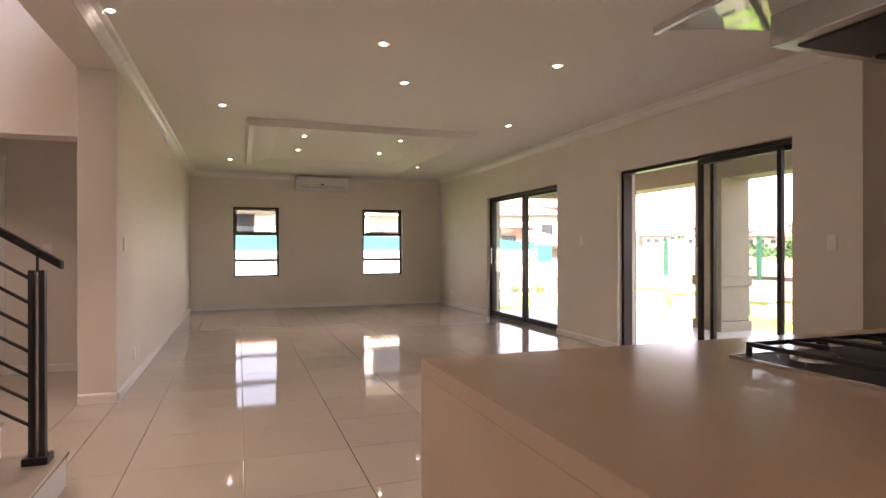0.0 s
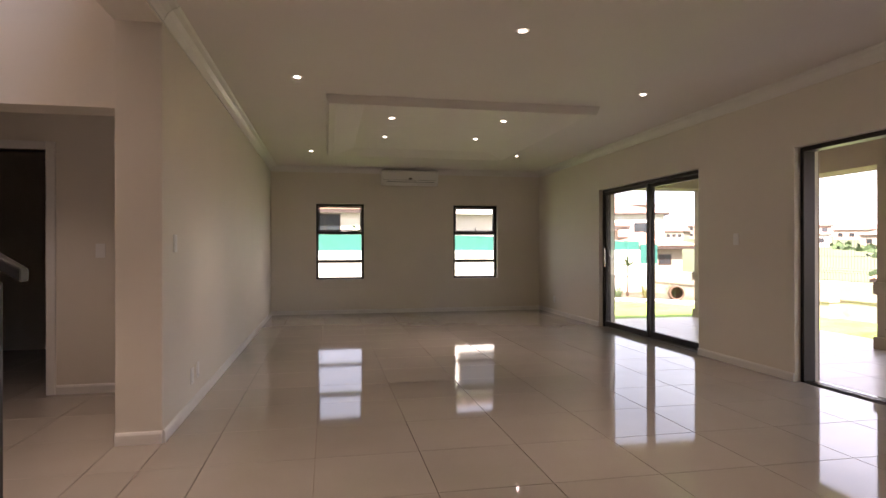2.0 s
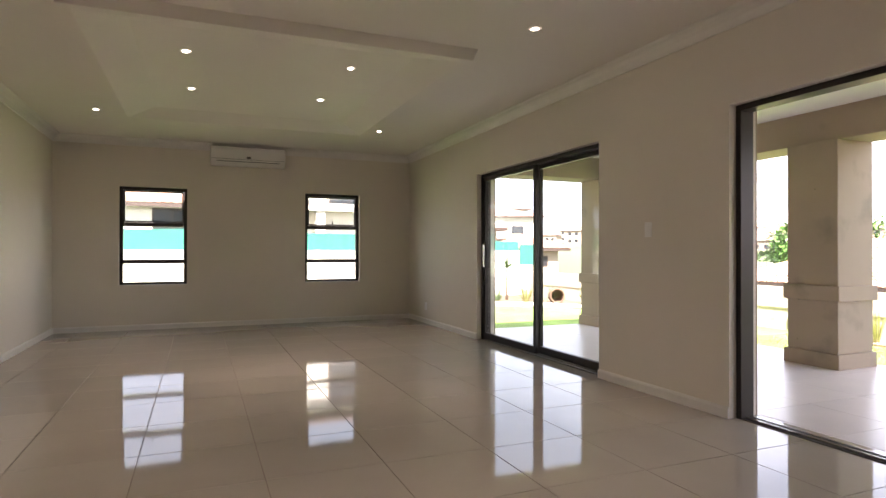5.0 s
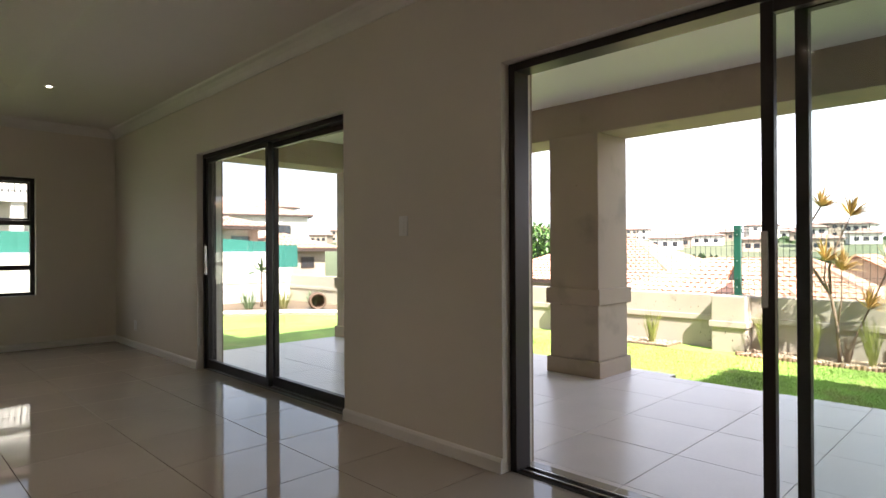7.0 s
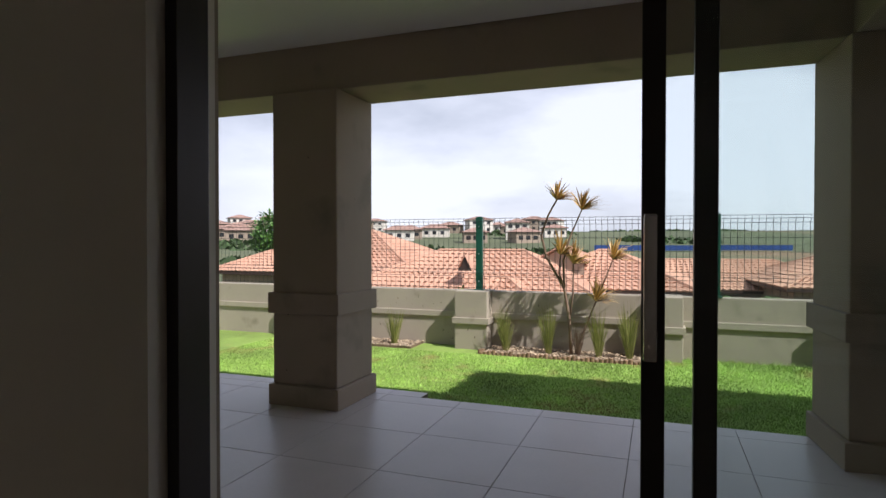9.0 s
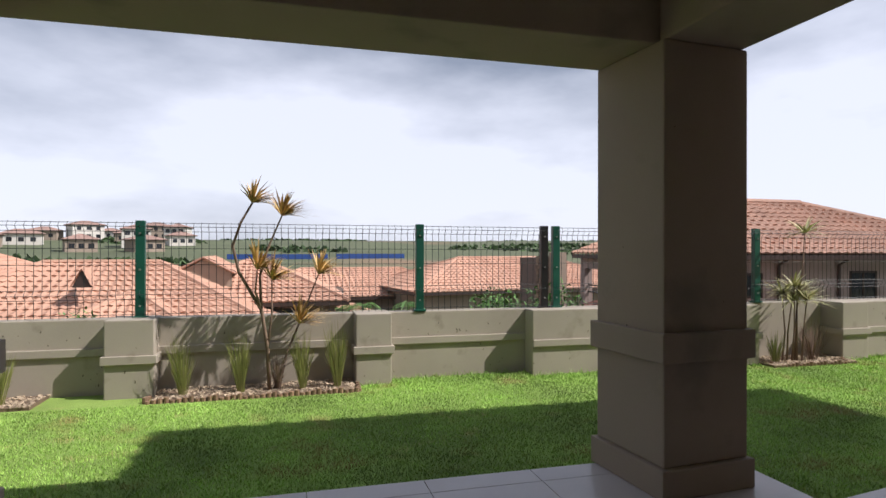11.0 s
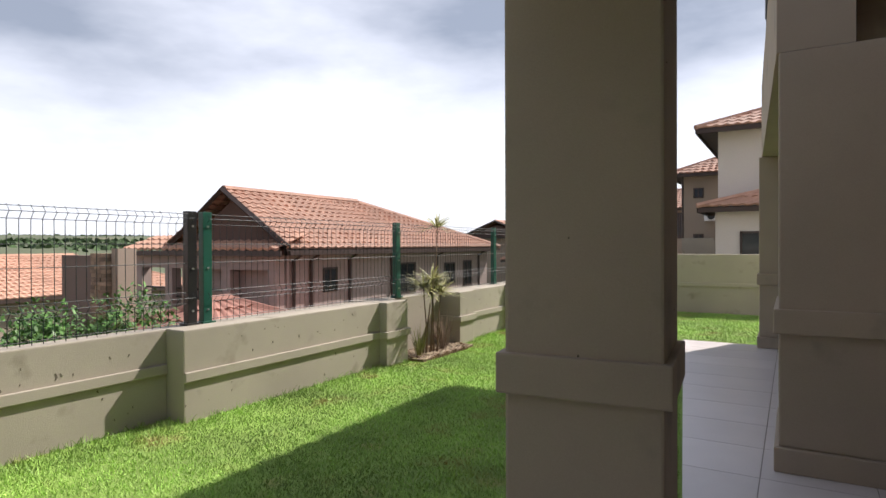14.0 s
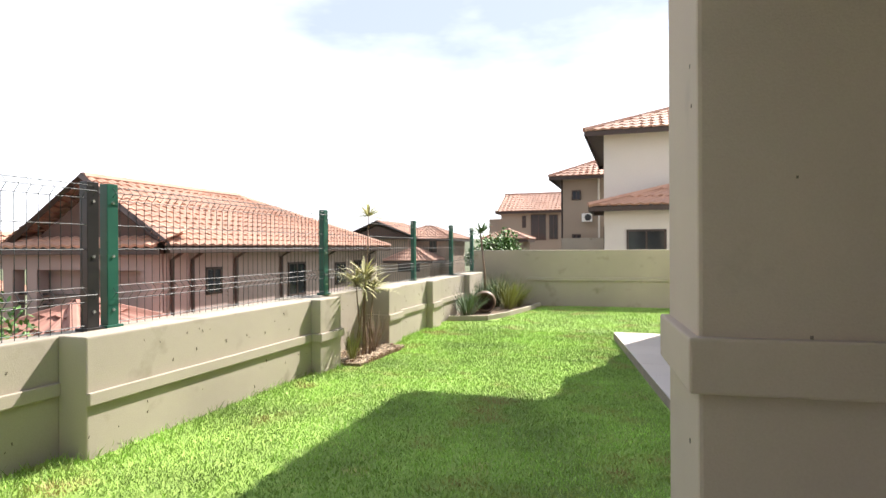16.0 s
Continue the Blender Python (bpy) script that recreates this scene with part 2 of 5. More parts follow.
# ---- building helpers ----
class Shape:
    """Collects plain polygons; every call adds closed pieces."""

    def __init__(self):
        self.v, self.f = [], []

    def poly(self, *pts):
        n = len(self.v)
        self.v += [tuple(p) for p in pts]
        self.f.append(tuple(range(n, n + len(pts))))
        return self

    def box(self, x0, x1, y0, y1, z0, z1, m=None):
        n = len(self.v)
        c = [Vector((x, y, z)) for z in (z0, z1) for y in (y0, y1) for x in (x0, x1)]
        self.v += [tuple(m @ p) if m else tuple(p) for p in c]
        self.f += [tuple(n + i for i in q) for q in ((0, 2, 3, 1), (4, 5, 7, 6), (0, 1, 5, 4), (2, 6, 7, 3), (0, 4, 6, 2), (1, 3, 7, 5))]
        return self

    def prism(self, outline, z0, z1):
        n, k = len(self.v), len(outline)
        self.v += [(x, y, z0) for x, y in outline] + [(x, y, z1) for x, y in outline]
        self.f += [tuple(range(n + k - 1, n - 1, -1)), tuple(range(n + k, n + 2 * k))]
        self.f += [(n + i, n + (i + 1) % k, n + k + (i + 1) % k, n + k + i) for i in range(k)]
        return self

    def tube(self, path, radius, sides=8, ends=True):
        n, path = len(self.v), [Vector(p) for p in path]
        radii = radius if isinstance(radius, (list, tuple)) else [radius] * len(path)
        for i, p in enumerate(path):
            d = (path[min(i + 1, len(path) - 1)] - path[max(i - 1, 0)]).normalized()
            a = d.cross(Vector((0, 0, 1)) if abs(d.z) < 0.9 else Vector((1, 0, 0))).normalized()
            b = d.cross(a)
            for s in range(sides):
                w = 2 * math.pi * s / sides
                self.v.append(tuple(p + radii[i] * (math.cos(w) * a + math.sin(w) * b)))
        for i in range(len(path) - 1):
            for s in range(sides):
                q = n + i * sides
                self.f.append((q + s, q + (s + 1) % sides, q + sides + (s + 1) % sides, q + sides + s))
        if ends:
            self.f.append(tuple(n + s for s in range(sides)))
            self.f.append(tuple(n + (len(path) - 1) * sides + s for s in reversed(range(sides))))
        return self

    def disc(self, c, r, z0, z1, sides=20):
        return self.tube([(c[0], c[1], z0), (c[0], c[1], z1)], r, sides)

    def blade(self, base, tip, width, sag=0.0, side=None):
        """A narrow folded leaf from base to tip that arches by sag."""
        base, tip = Vector(base), Vector(tip)
        d = tip - base
        a = (side or d.cross(Vector((0, 0, 1)) if abs(d.normalized().z) < 0.95 else Vector((1, 0, 0)))).normalized() * width / 2
        mid = base + d * 0.5 + Vector((0, 0, sag))
        n = len(self.v)
        self.v += [tuple(p) for p in (base - a * 0.6, base + a * 0.6, mid + a, mid - a, tip)]
        self.f += [(n, n + 1, n + 2, n + 3), (n + 3, n + 2, n + 4)]
        return self


def part(name, shape, material, parent=None, label="", bevel=0.0, smooth=False):
    """One mesh object of a shape, under a thing or under a part."""
    me = bpy.data.meshes.new(name)
    me.from_pydata(shape.v, [], shape.f)
    bm = bmesh.new()
    bm.from_mesh(me)
    bmesh.ops.recalc_face_normals(bm, faces=bm.faces)
    if bevel:
        edges = [e for e in bm.edges if len(e.link_faces) == 2 and e.calc_face_angle(0) > 0.6]
        bmesh.ops.bevel(bm, geom=edges, offset=bevel, segments=2, profile=0.6, affect="EDGES", clamp_overlap=True)
    bm.to_mesh(me)
    bm.free()
    if smooth:
        me.shade_smooth()
    me.materials.append(material)
    ob = new(name, me)
    if parent:
        ob.parent = parent
    if label:
        tagged(ob, label)
    return ob


def quick(name, shape, material, parent=None, smooth=False):
    """As part(), for large loose meshes, with no clean-up."""
    me = bpy.data.meshes.new(name)
    me.from_pydata(shape.v, [], shape.f)
    if smooth:
        me.shade_smooth()
    me.materials.append(material)
    ob = new(name, me)
    if parent:
        ob.parent = parent
    return ob


def thing(name, label, category, group="", at=(0, 0, 0), kind=""):
    ob = new(name)
    ob.location = at
    return tagged(ob, label, category, group, kind)


def struct(name, shape, material, label, category, bevel=0.0):
    return tagged(part(name, shape, material, None, "", bevel), label, category, "", "structure")


def holed(u0, u1, z0, z1, holes):
    """Rectangles (u0, u1, z0, z1) that fill a wall round its openings."""
    out, u = [], u0
    for a, b, c, d in sorted(holes):
        if a > u:
            out.append((u, a, z0, z1))
        if c > z0:
            out.append((a, b, z0, c))
        if d < z1:
            out.append((a, b, d, z1))
        u = b
    if u < u1:
        out.append((u, u1, z0, z1))
    return out

# ---- the room's shell ----
XL, XR, YF, CEIL = -0.88, 4.285, 11.796, 2.74
XO, YO, YB = 4.535, 12.04, -4.5            # outer faces, and the kitchen's back wall
DOOR_A, DOOR_B = (6.67, 9.168), (2.942, 5.272)
HEAD = 2.125                                 # the patio doors' lintels
WINS = ((-0.08, 0.81), (2.53, 3.415))
WZ0, WZ1 = 0.635, 2.06
LAWN, PATIO = -0.30, -0.02

s = Shape()
for a, b, c, d in holed(2.37, YO, -0.3, 2.95, [(*DOOR_B, -0.04, HEAD), (*DOOR_A, -0.04, HEAD)]):
    s.box(XR, XO, a, b, c, d)
struct("wall_east", s, M_WALL, "cream painted interior wall with two patio door openings", "wall")
s = Shape()
for a, b, c, d in holed(2.37, YO + 0.02, -0.3, 2.56, [(*DOOR_B, -0.04, HEAD), (*DOOR_A, -0.04, HEAD)]):
    s.box(XO, XO + 0.015, a, b, c, d)
struct("wall_east_outer", s, M_RENDER, "taupe rendered outer face of the house wall", "wall")
s = Shape()
for a, b, c, d in holed(-1.2, XR, -0.3, 2.95, [(*w, WZ0, WZ1) for w in WINS]):
    s.box(a, b, YF, YO, c, d)
struct("wall_north", s, M_WALL, "cream painted end wall with two narrow windows", "wall")
struct("wall_west", Shape().box(-1.153, XL, 4.61, YF, -0.3, 2.95), M_WALL, "long cream painted plain wall", "wall", 0.006)
# stair hall: wall with a passage opening, passage behind it
s = Shape()
for a, b, c, d in holed(-5.0, -1.153, -0.1, 5.4, [(-2.75, -1.156, -0.1, 2.085)]):
    s.box(a, b, 4.62, 4.87, c, d)
s.box(-1.153, XL - 0.004, 4.62, 4.87, 2.95, 5.4)
struct("wall_stair_hall", s, M_WALL, "tall cream wall above a passage opening", "wall")
s = Shape()
for a, b, c, d in holed(-5.0, -1.153, -0.1, 2.7, [(-3.0, -2.16, -0.1, 2.04)]):
    s.box(a, b, 6.1, 6.25, c, d)
struct("wall_passage", s, M_WALL, "passage wall with a doorway", "wall")
struct("ceiling_passage", Shape().box(-5.0, -1.153, 4.87, 8.6, 2.6, 2.7), M_CEIL, "plain white passage ceiling", "ceiling")
struct("wall_passage_room", Shape().box(-5.0, -1.153, 8.6, 8.75, -0.1, 2.7), M_WALL, "plain wall of the dim room behind", "wall")
struct("wall_far_west", Shape().box(-5.15, -5.0, YB, 8.75, -0.1, 5.4), M_WALL, "plain stair hall wall", "wall")
struct("wall_south", Shape().box(-5.15, 6.2, YB - 0.2, YB, -0.1, 5.4), M_WALL, "plain kitchen back wall", "wall")
struct("wall_kitchen_east", Shape().box(4.95, 5.15, YB, 2.37, -0.1, 2.95), M_WALL, "plain kitchen side wall", "wall")
struct("wall_return", Shape().box(4.29, 5.15, 2.374, 2.58, -0.3, 2.95), M_WALL, "short return wall beside the kitchen", "wall")
struct("ceiling_stair_hall", Shape().box(-5.15, -0.6, YB - 0.2, 4.87, 5.4, 5.5), M_CEIL, "high white stair hall ceiling", "ceiling")

# ceiling with a shallow panel whose sides slope
TX0, TX1, TY0, TY1, TW, TH = 0.12, 3.02, 6.55, 10.0, 0.20, -0.085
struct("ceiling", Shape().box(-1.153, 5.15, YB, YF, CEIL, 2.95), M_CEIL, "plain white painted ceiling", "ceiling")
# dropped border: outer foot, lower outer edge, lower inner edge, inner foot
s, rings = Shape(), []
for g, z in ((0.0, -0.001), (0.03, TH), (0.5 * TW, TH), (2 * TW, -0.001)):
    rings.append([(TX0 + g, TY0 + g, CEIL + z), (TX1 - g, TY0 + g, CEIL + z), (TX1 - g, TY1 - g, CEIL + z), (TX0 + g, TY1 - g, CEIL + z)])
for r0, r1 in zip(rings, rings[1:]):
    for k in range(4):
        j = (k + 1) % 4
        s.poly(r0[k], r0[j], r1[j], r1[k])
struct("ceiling_border", s, M_CEIL, "white dropped plaster border framing the ceiling's middle", "ceiling")
struct("beam_stair_edge", Shape().box(-1.157, XL - 0.002, YB, 4.612, 2.625, 2.955), M_WALL, "dropped edge beam along the stair void", "beam", 0.005)
struct("roof_slab", Shape().box(-1.2, 5.2, YB - 0.2, YO, 2.955, 3.1), M_RENDER, "flat concrete roof slab", "roof")


def strip(name, x0, y0, x1, y1, inward, prof, label, cat, material=M_TRIM):
    """A moulding along a wall: prof is (out from the wall, height)."""
    d = Vector((x1 - x0, y1 - y0, 0))
    n = Vector((*inward, 0))
    sh = Shape()
    k = len(prof)
    for p in (Vector((x0, y0, 0)), Vector((x1, y1, 0))):
        sh.v += [tuple(p + n * a + Vector((0, 0, z))) for a, z in prof]
    sh.f += [tuple(range(k)), tuple(range(2 * k - 1, k - 1, -1))] + [(i, (i + 1) % k, k + (i + 1) % k, k + i) for i in range(k)]
    return struct(name, sh, material, label, cat)


SK = [(0.001, 0.0), (0.016, 0.0), (0.016, 0.06), (0.011, 0.072), (0.006, 0.078), (0.001, 0.078)]
CV = [(0.001, CEIL - 0.105), (0.012, CEIL - 0.105), (0.018, CEIL - 0.085), (0.034, CEIL - 0.055), (0.062, CEIL - 0.028), (0.092, CEIL - 0.016), (0.105, CEIL - 0.002), (0.001, CEIL - 0.002)]
for nm, pr, cat in (("baseboard", SK, "baseboard"), ("trim_cornice", CV, "cornice")):
    lab = "white painted skirting board" if pr is SK else "white coved ceiling cornice"
    strip(nm, XL, 4.61, XL, YF, (1, 0), pr, lab, cat)
    strip(nm, XL, YF, XR, YF, (0, -1), pr, lab, cat)
    if pr is CV:
        strip(nm, XR, 2.37, XR, YF, (-1, 0), pr, lab, cat)
    else:
        for a, b in ((DOOR_A[1], YF), (DOOR_B[1], DOOR_A[0]), (2.37, DOOR_B[0])):
            strip(nm, XR, a, XR, b, (-1, 0), pr, lab, cat)
strip("baseboard", -1.153, 4.612, XL, 4.612, (0, -1), SK, "white painted skirting board", "baseboard")
strip("baseboard", -2.1, 6.1, -1.16, 6.1, (0, -1), SK, "white painted skirting board", "baseboard")
strip("trim_cornice", XL, YB, XL, 4.6, (1, 0), CV, "white coved ceiling cornice", "cornice")
# doorway lining in the passage
s = Shape().box(-2.16, -2.09, 6.075, 6.26, 0, 2.11).box(-3.07, -3.0, 6.075, 6.26, 0, 2.11).box(-3.0, -2.16, 6.075, 6.26, 2.04, 2.11)
struct("trim_architrave", s, M_TRIM, "white painted door lining in the passage", "architrave", 0.006)

# floors under the tiles
struct("floor_base", Shape().box(-5.1, XO + 0.013, YB, YO, -0.3, -0.008).box(XO + 0.013, 5.1, YB, 2.36, -0.3, -0.008), M_GROUT, "grouted screed under the floor tiles", "floor")


# ---- windows ----
def framed(sh, u0, u1, z0, z1, w, y0, y1):
    sh.box(u0, u1, y0, y1, z0, z0 + w).box(u0, u1, y0, y1, z1 - w, z1)
    return sh.box(u0, u0 + w, y0, y1, z0 + w, z1 - w).box(u1 - w, u1, y0, y1, z0 + w, z1 - w)


for k, (a, b) in enumerate(WINS):
    w = thing("window_%d" % (k + 1), "dark bronze aluminium casement window in three lights", "window", "windows", (a, YF + 0.07, WZ0), "structure")
    W, H = b - a, WZ1 - WZ0
    part("window_frame", framed(Shape(), 0.002, W - 0.002, 0.002, H - 0.002, 0.045, 0, 0.06), M_BRONZE, w, bevel=0.004)
    for z in (0.343, 0.881):
        part("transom", Shape().box(0.047, W - 0.047, 0.0, 0.06, z - 0.03, z + 0.03), M_BRONZE, w, bevel=0.004)
    part("sash", framed(Shape(), 0.05, W - 0.05, 0.914, H - 0.05, 0.022, 0.005, 0.05), M_BRONZE, w, bevel=0.003)
    part("handle", Shape().box(W / 2 - 0.012, W / 2 + 0.012, -0.035, 0.0, 0.905, 0.925).box(W / 2 - 0.01, W / 2 + 0.01, -0.045, -0.03, 0.905, 0.99), M_BRONZE, w, bevel=0.003)
    for z0, z1 in ((0.048, 0.312), (0.374, 0.85), (0.937, H - 0.073)):
        g = part("pane", Shape().box(0.047, W - 0.047, 0.028, 0.032, z0, z1), M_GLASS, w)
        g.visible_shadow = False
    part("window_sill", Shape().box(-0.0, W, -0.068, -0.001, -0.004, 0.012), M_TRIM, w, "white painted sill", 0.004)


# ---- sliding doors ----
def stile_frame(sh, y0, y1, z0, z1, w, x0, x1, bot=None):
    bot = bot or w
    sh.box(x0, x1, y0, y0 + w, z0, z1).box(x0, x1, y1 - w, y1, z0, z1)
    return sh.box(x0, x1, y0 + w, y1 - w, z0, z0 + bot).box(x0, x1, y0 + w, y1 - w, z1 - w, z1)


def sliding_door(name, y0, y1, panels, label):
    d = thing(name, label, "sliding door", "patio doors", (XR + 0.06, y0, 0), "structure")
    L = y1 - y0
    part("door_frame", stile_frame(Shape(), 0.002, L - 0.002, -0.012, HEAD - 0.002, 0.04, 0, 0.118, 0.016), M_BRONZE, d, bevel=0.003)
    part("track", Shape().box(0.03, 0.04, 0.04, L - 0.04, 0.004, 0.016).box(0.085, 0.095, 0.04, L - 0.04, 0.004, 0.016), M_CHROME, d)
    for a, b, x, handle in panels:
        p = part("door_panel", stile_frame(Shape(), a, b, 0.018, HEAD - 0.044, 0.045, x, x + 0.042, 0.075), M_BRONZE, d, bevel=0.003)
        g = part("pane", Shape().box(x + 0.018, x + 0.024, a + 0.045, b - 0.045, 0.093, HEAD - 0.089), M_GLASS, p)
        g.visible_shadow = False
        if handle:
            part("handle", Shape().box(x - 0.03, x - 0.001, handle - 0.013, handle + 0.013, 0.93, 1.22), M_CHROME, p, "steel pull handle", 0.006)
    return d


# far door closed; near door slid open
sliding_door("door_1", *DOOR_A, [(0.015, 1.24, 0.072, None), (1.195, 2.45, 0.012, 2.427)], "closed bronze aluminium sliding patio door")
sliding_door("door_2", *DOOR_B, [(0.015, 1.02, 0.072, None), (0.165, 1.12, 0.012, 1.102)], "bronze aluminium sliding patio door, slid open")

# ---- patio ----
struct("patio_base", Shape().prism([(XO + 0.015, 2.36), (7.22, 2.36), (7.22, 5.72), (7.37, 5.72), (7.37, 10.16), (XO + 0.015, 10.16)], LAWN - 0.1, PATIO - 0.008), M_GROUT, "patio slab under the tiles", "patio")
PATH_Z = -0.20
struct("walkway_base", Shape().prism([(5.16, 2.355), (6.74, 2.355), (7.69, -4.0), (5.16, -4.0)], LAWN - 0.1, PATH_Z - 0.008), M_GROUT, "walkway slab along the house", "walkway")
PC, BEAM, PROOF = 2.56, 2.235, 2.80
struct("ceiling_patio", Shape().box(XO + 0.016, 6.74, 3.09, 9.716, PC, PC + 0.08), M_CEIL, "white boarded patio ceiling", "ceiling")
struct("patio_roof", Shape().box(XO + 0.016, 7.26, 2.57, 10.2, PC + 0.084, PROOF), M_RENDER, "flat patio roof edge", "roof", 0.01)
struct("beam_patio_east", Shape().box(6.75, 7.24, 2.595, 10.18, BEAM, PC + 0.08), M_RENDER, "deep rendered patio beam", "beam", 0.012)
struct("beam_patio_north", Shape().box(XO + 0.017, 6.746, 9.72, 10.178, BEAM, PC + 0.078), M_RENDER, "rendered patio end beam", "beam", 0.012)
struct("beam_patio_south", Shape().box(XO + 0.017, 6.746, 2.60, 3.085, BEAM + 0.002, PC + 0.078), M_RENDER, "rendered beam over the patio's end", "beam", 0.012)


def column(x0, x1, y0, y1, z1, seed, zb=PATIO):
    rng = random.Random(seed)
    c = thing("column", "square taupe rendered patio column with band and plinth", "column", "patio columns", ((x0 + x1) / 2, (y0 + y1) / 2, zb))
    a, b = (x1 - x0) / 2, (y1 - y0) / 2
    part("shaft", Shape().box(-a, a, -b, b, 0.15, z1 - zb), M_RENDER, c, bevel=0.012)
    part("band", Shape().box(-a - 0.028, a + 0.028, -b - 0.028, b + 0.028, 0.645 - zb, 0.795 - zb), M_RENDER, c, bevel=0.008)
    part("plinth", Shape().box(-a - 0.025, a + 0.025, -b - 0.025, b + 0.025, 0.0, 0.15), M_RENDER, c, bevel=0.008)
    ch = Shape()
    for _ in range(9):
        z, u, w = rng.uniform(0.2, 1.9), rng.uniform(-0.85, 0.85), rng.uniform(0.002, 0.005)
        side = rng.choice("xyXY")
        if side in "xX":
            k = -a if side == "x" else a
            ch.box(k - 0.002, k + 0.002, u * b - w, u * b + w, z, z + w * rng.uniform(1.5, 4))
        else:
            k = -b if side == "y" else b
            ch.box(u * a - w, u * a + w, k - 0.002, k + 0.002, z, z + w * rng.uniform(1.5, 4))
    part("plaster_chips", ch, M_WEAR, c, "small dark chips in the plaster")
    return c


column(6.70, 7.235, 6.135, 6.665, BEAM + 0.001, 1)
column(6.70, 7.26, 2.60, 3.13, BEAM + 0.001, 2).rotation_euler = (0, 0, radians(4.8))
column(6.60, 7.13, 9.62, 10.14, BEAM + 0.001, 3)

# ---- the house's other wing ----
column(5.80, 6.39, 0.03, 1.01, 2.36, 4, PATH_Z)
column(6.33, 6.70, -4.32, -3.8, 2.36, 5, PATH_Z)
struct("wall_wing_front", Shape().prism([(6.0, 1.0), (6.40, 1.0), (6.69, -4.3), (6.0, -4.3)], 2.362, 3.4), M_RENDER, "rendered balcony front over a second veranda", "wall")
struct("wall_wing_inner", Shape().box(5.16, 5.3, -4.3, 2.36, -0.3, 5.2), M_RENDER, "rendered veranda back wall", "wall")
struct("wall_wing_upper", Shape().box(3.0, 6.0, -4.2, 0.6, 3.4, 5.32), M_RENDER, "rendered upper storey wall", "wall")
struct("wall_wing_end", Shape().box(5.16, 6.3, -5.6, -4.35, -0.3, 3.4), M_RENDER, "rendered end of the house", "wall")
struct("floor_balcony", Shape().box(5.3, 6.3, -4.2, 0.98, 2.72, 2.86), M_RENDER, "balcony slab", "floor")
rail = thing("balcony_railing", "black steel balcony railing on the parapet", "railing", at=(6.50, -1.0, 3.402))
part("top_rail", Shape().tube([(0.08, -1.9, 0.5), (-0.06, 1.7, 0.5)], 0.02, 8), M_BLACK, rail)
for k in range(19):
    y = -1.9 + k * 0.2
    part("bar", Shape().tube([(0.006 - y * 0.039, y, 0), (0.006 - y * 0.039, y, 0.5)], 0.007, 6), M_BLACK, rail)


# ---- tile roofs ----
def roof_face(sh, a, b, c, d, tile=0.3, course=0.36, depth=0.045, samples=5):
    """Wavy overlapping courses over the slope with eave a-b and top d-c."""
    a, b, c, d = (Vector(p) for p in (a, b, c, d))
    up = ((d + c) / 2 - (a + b) / 2)
    along = (b - a).normalized()
    nrm = along.cross(up).normalized()
    if nrm.z < 0:
        nrm = -nrm
    rows = max(2, int(up.length / course))
    for r in range(rows):
        v0, v1 = r / rows, (r + 1) / rows
        p0, p1 = a.lerp(d, v0), b.lerp(c, v0)
        q0, q1 = a.lerp(d, v1), b.lerp(c, v1)
        L = (p1 - p0).length
        n = max(2, int(L / tile * samples))
        base = len(sh.v)
        off = (p0 - a).dot(along)
        for k in range(n + 1):
            f = k / n
            w = depth * (0.5 + 0.5 * math.cos((off + f * L) / tile * 2 * math.pi)) ** 1.5
            lo = p0.lerp(p1, f)
            sh.v += [tuple(lo + nrm * (w - 0.03)), tuple(lo + nrm * (w + 0.035)), tuple(q0.lerp(q1, f) + nrm * w)]
        for k in range(n):
            i = base + 3 * k
            sh.f += [(i, i + 3, i + 4, i + 1), (i + 1, i + 4, i + 5, i + 2)]
    return sh


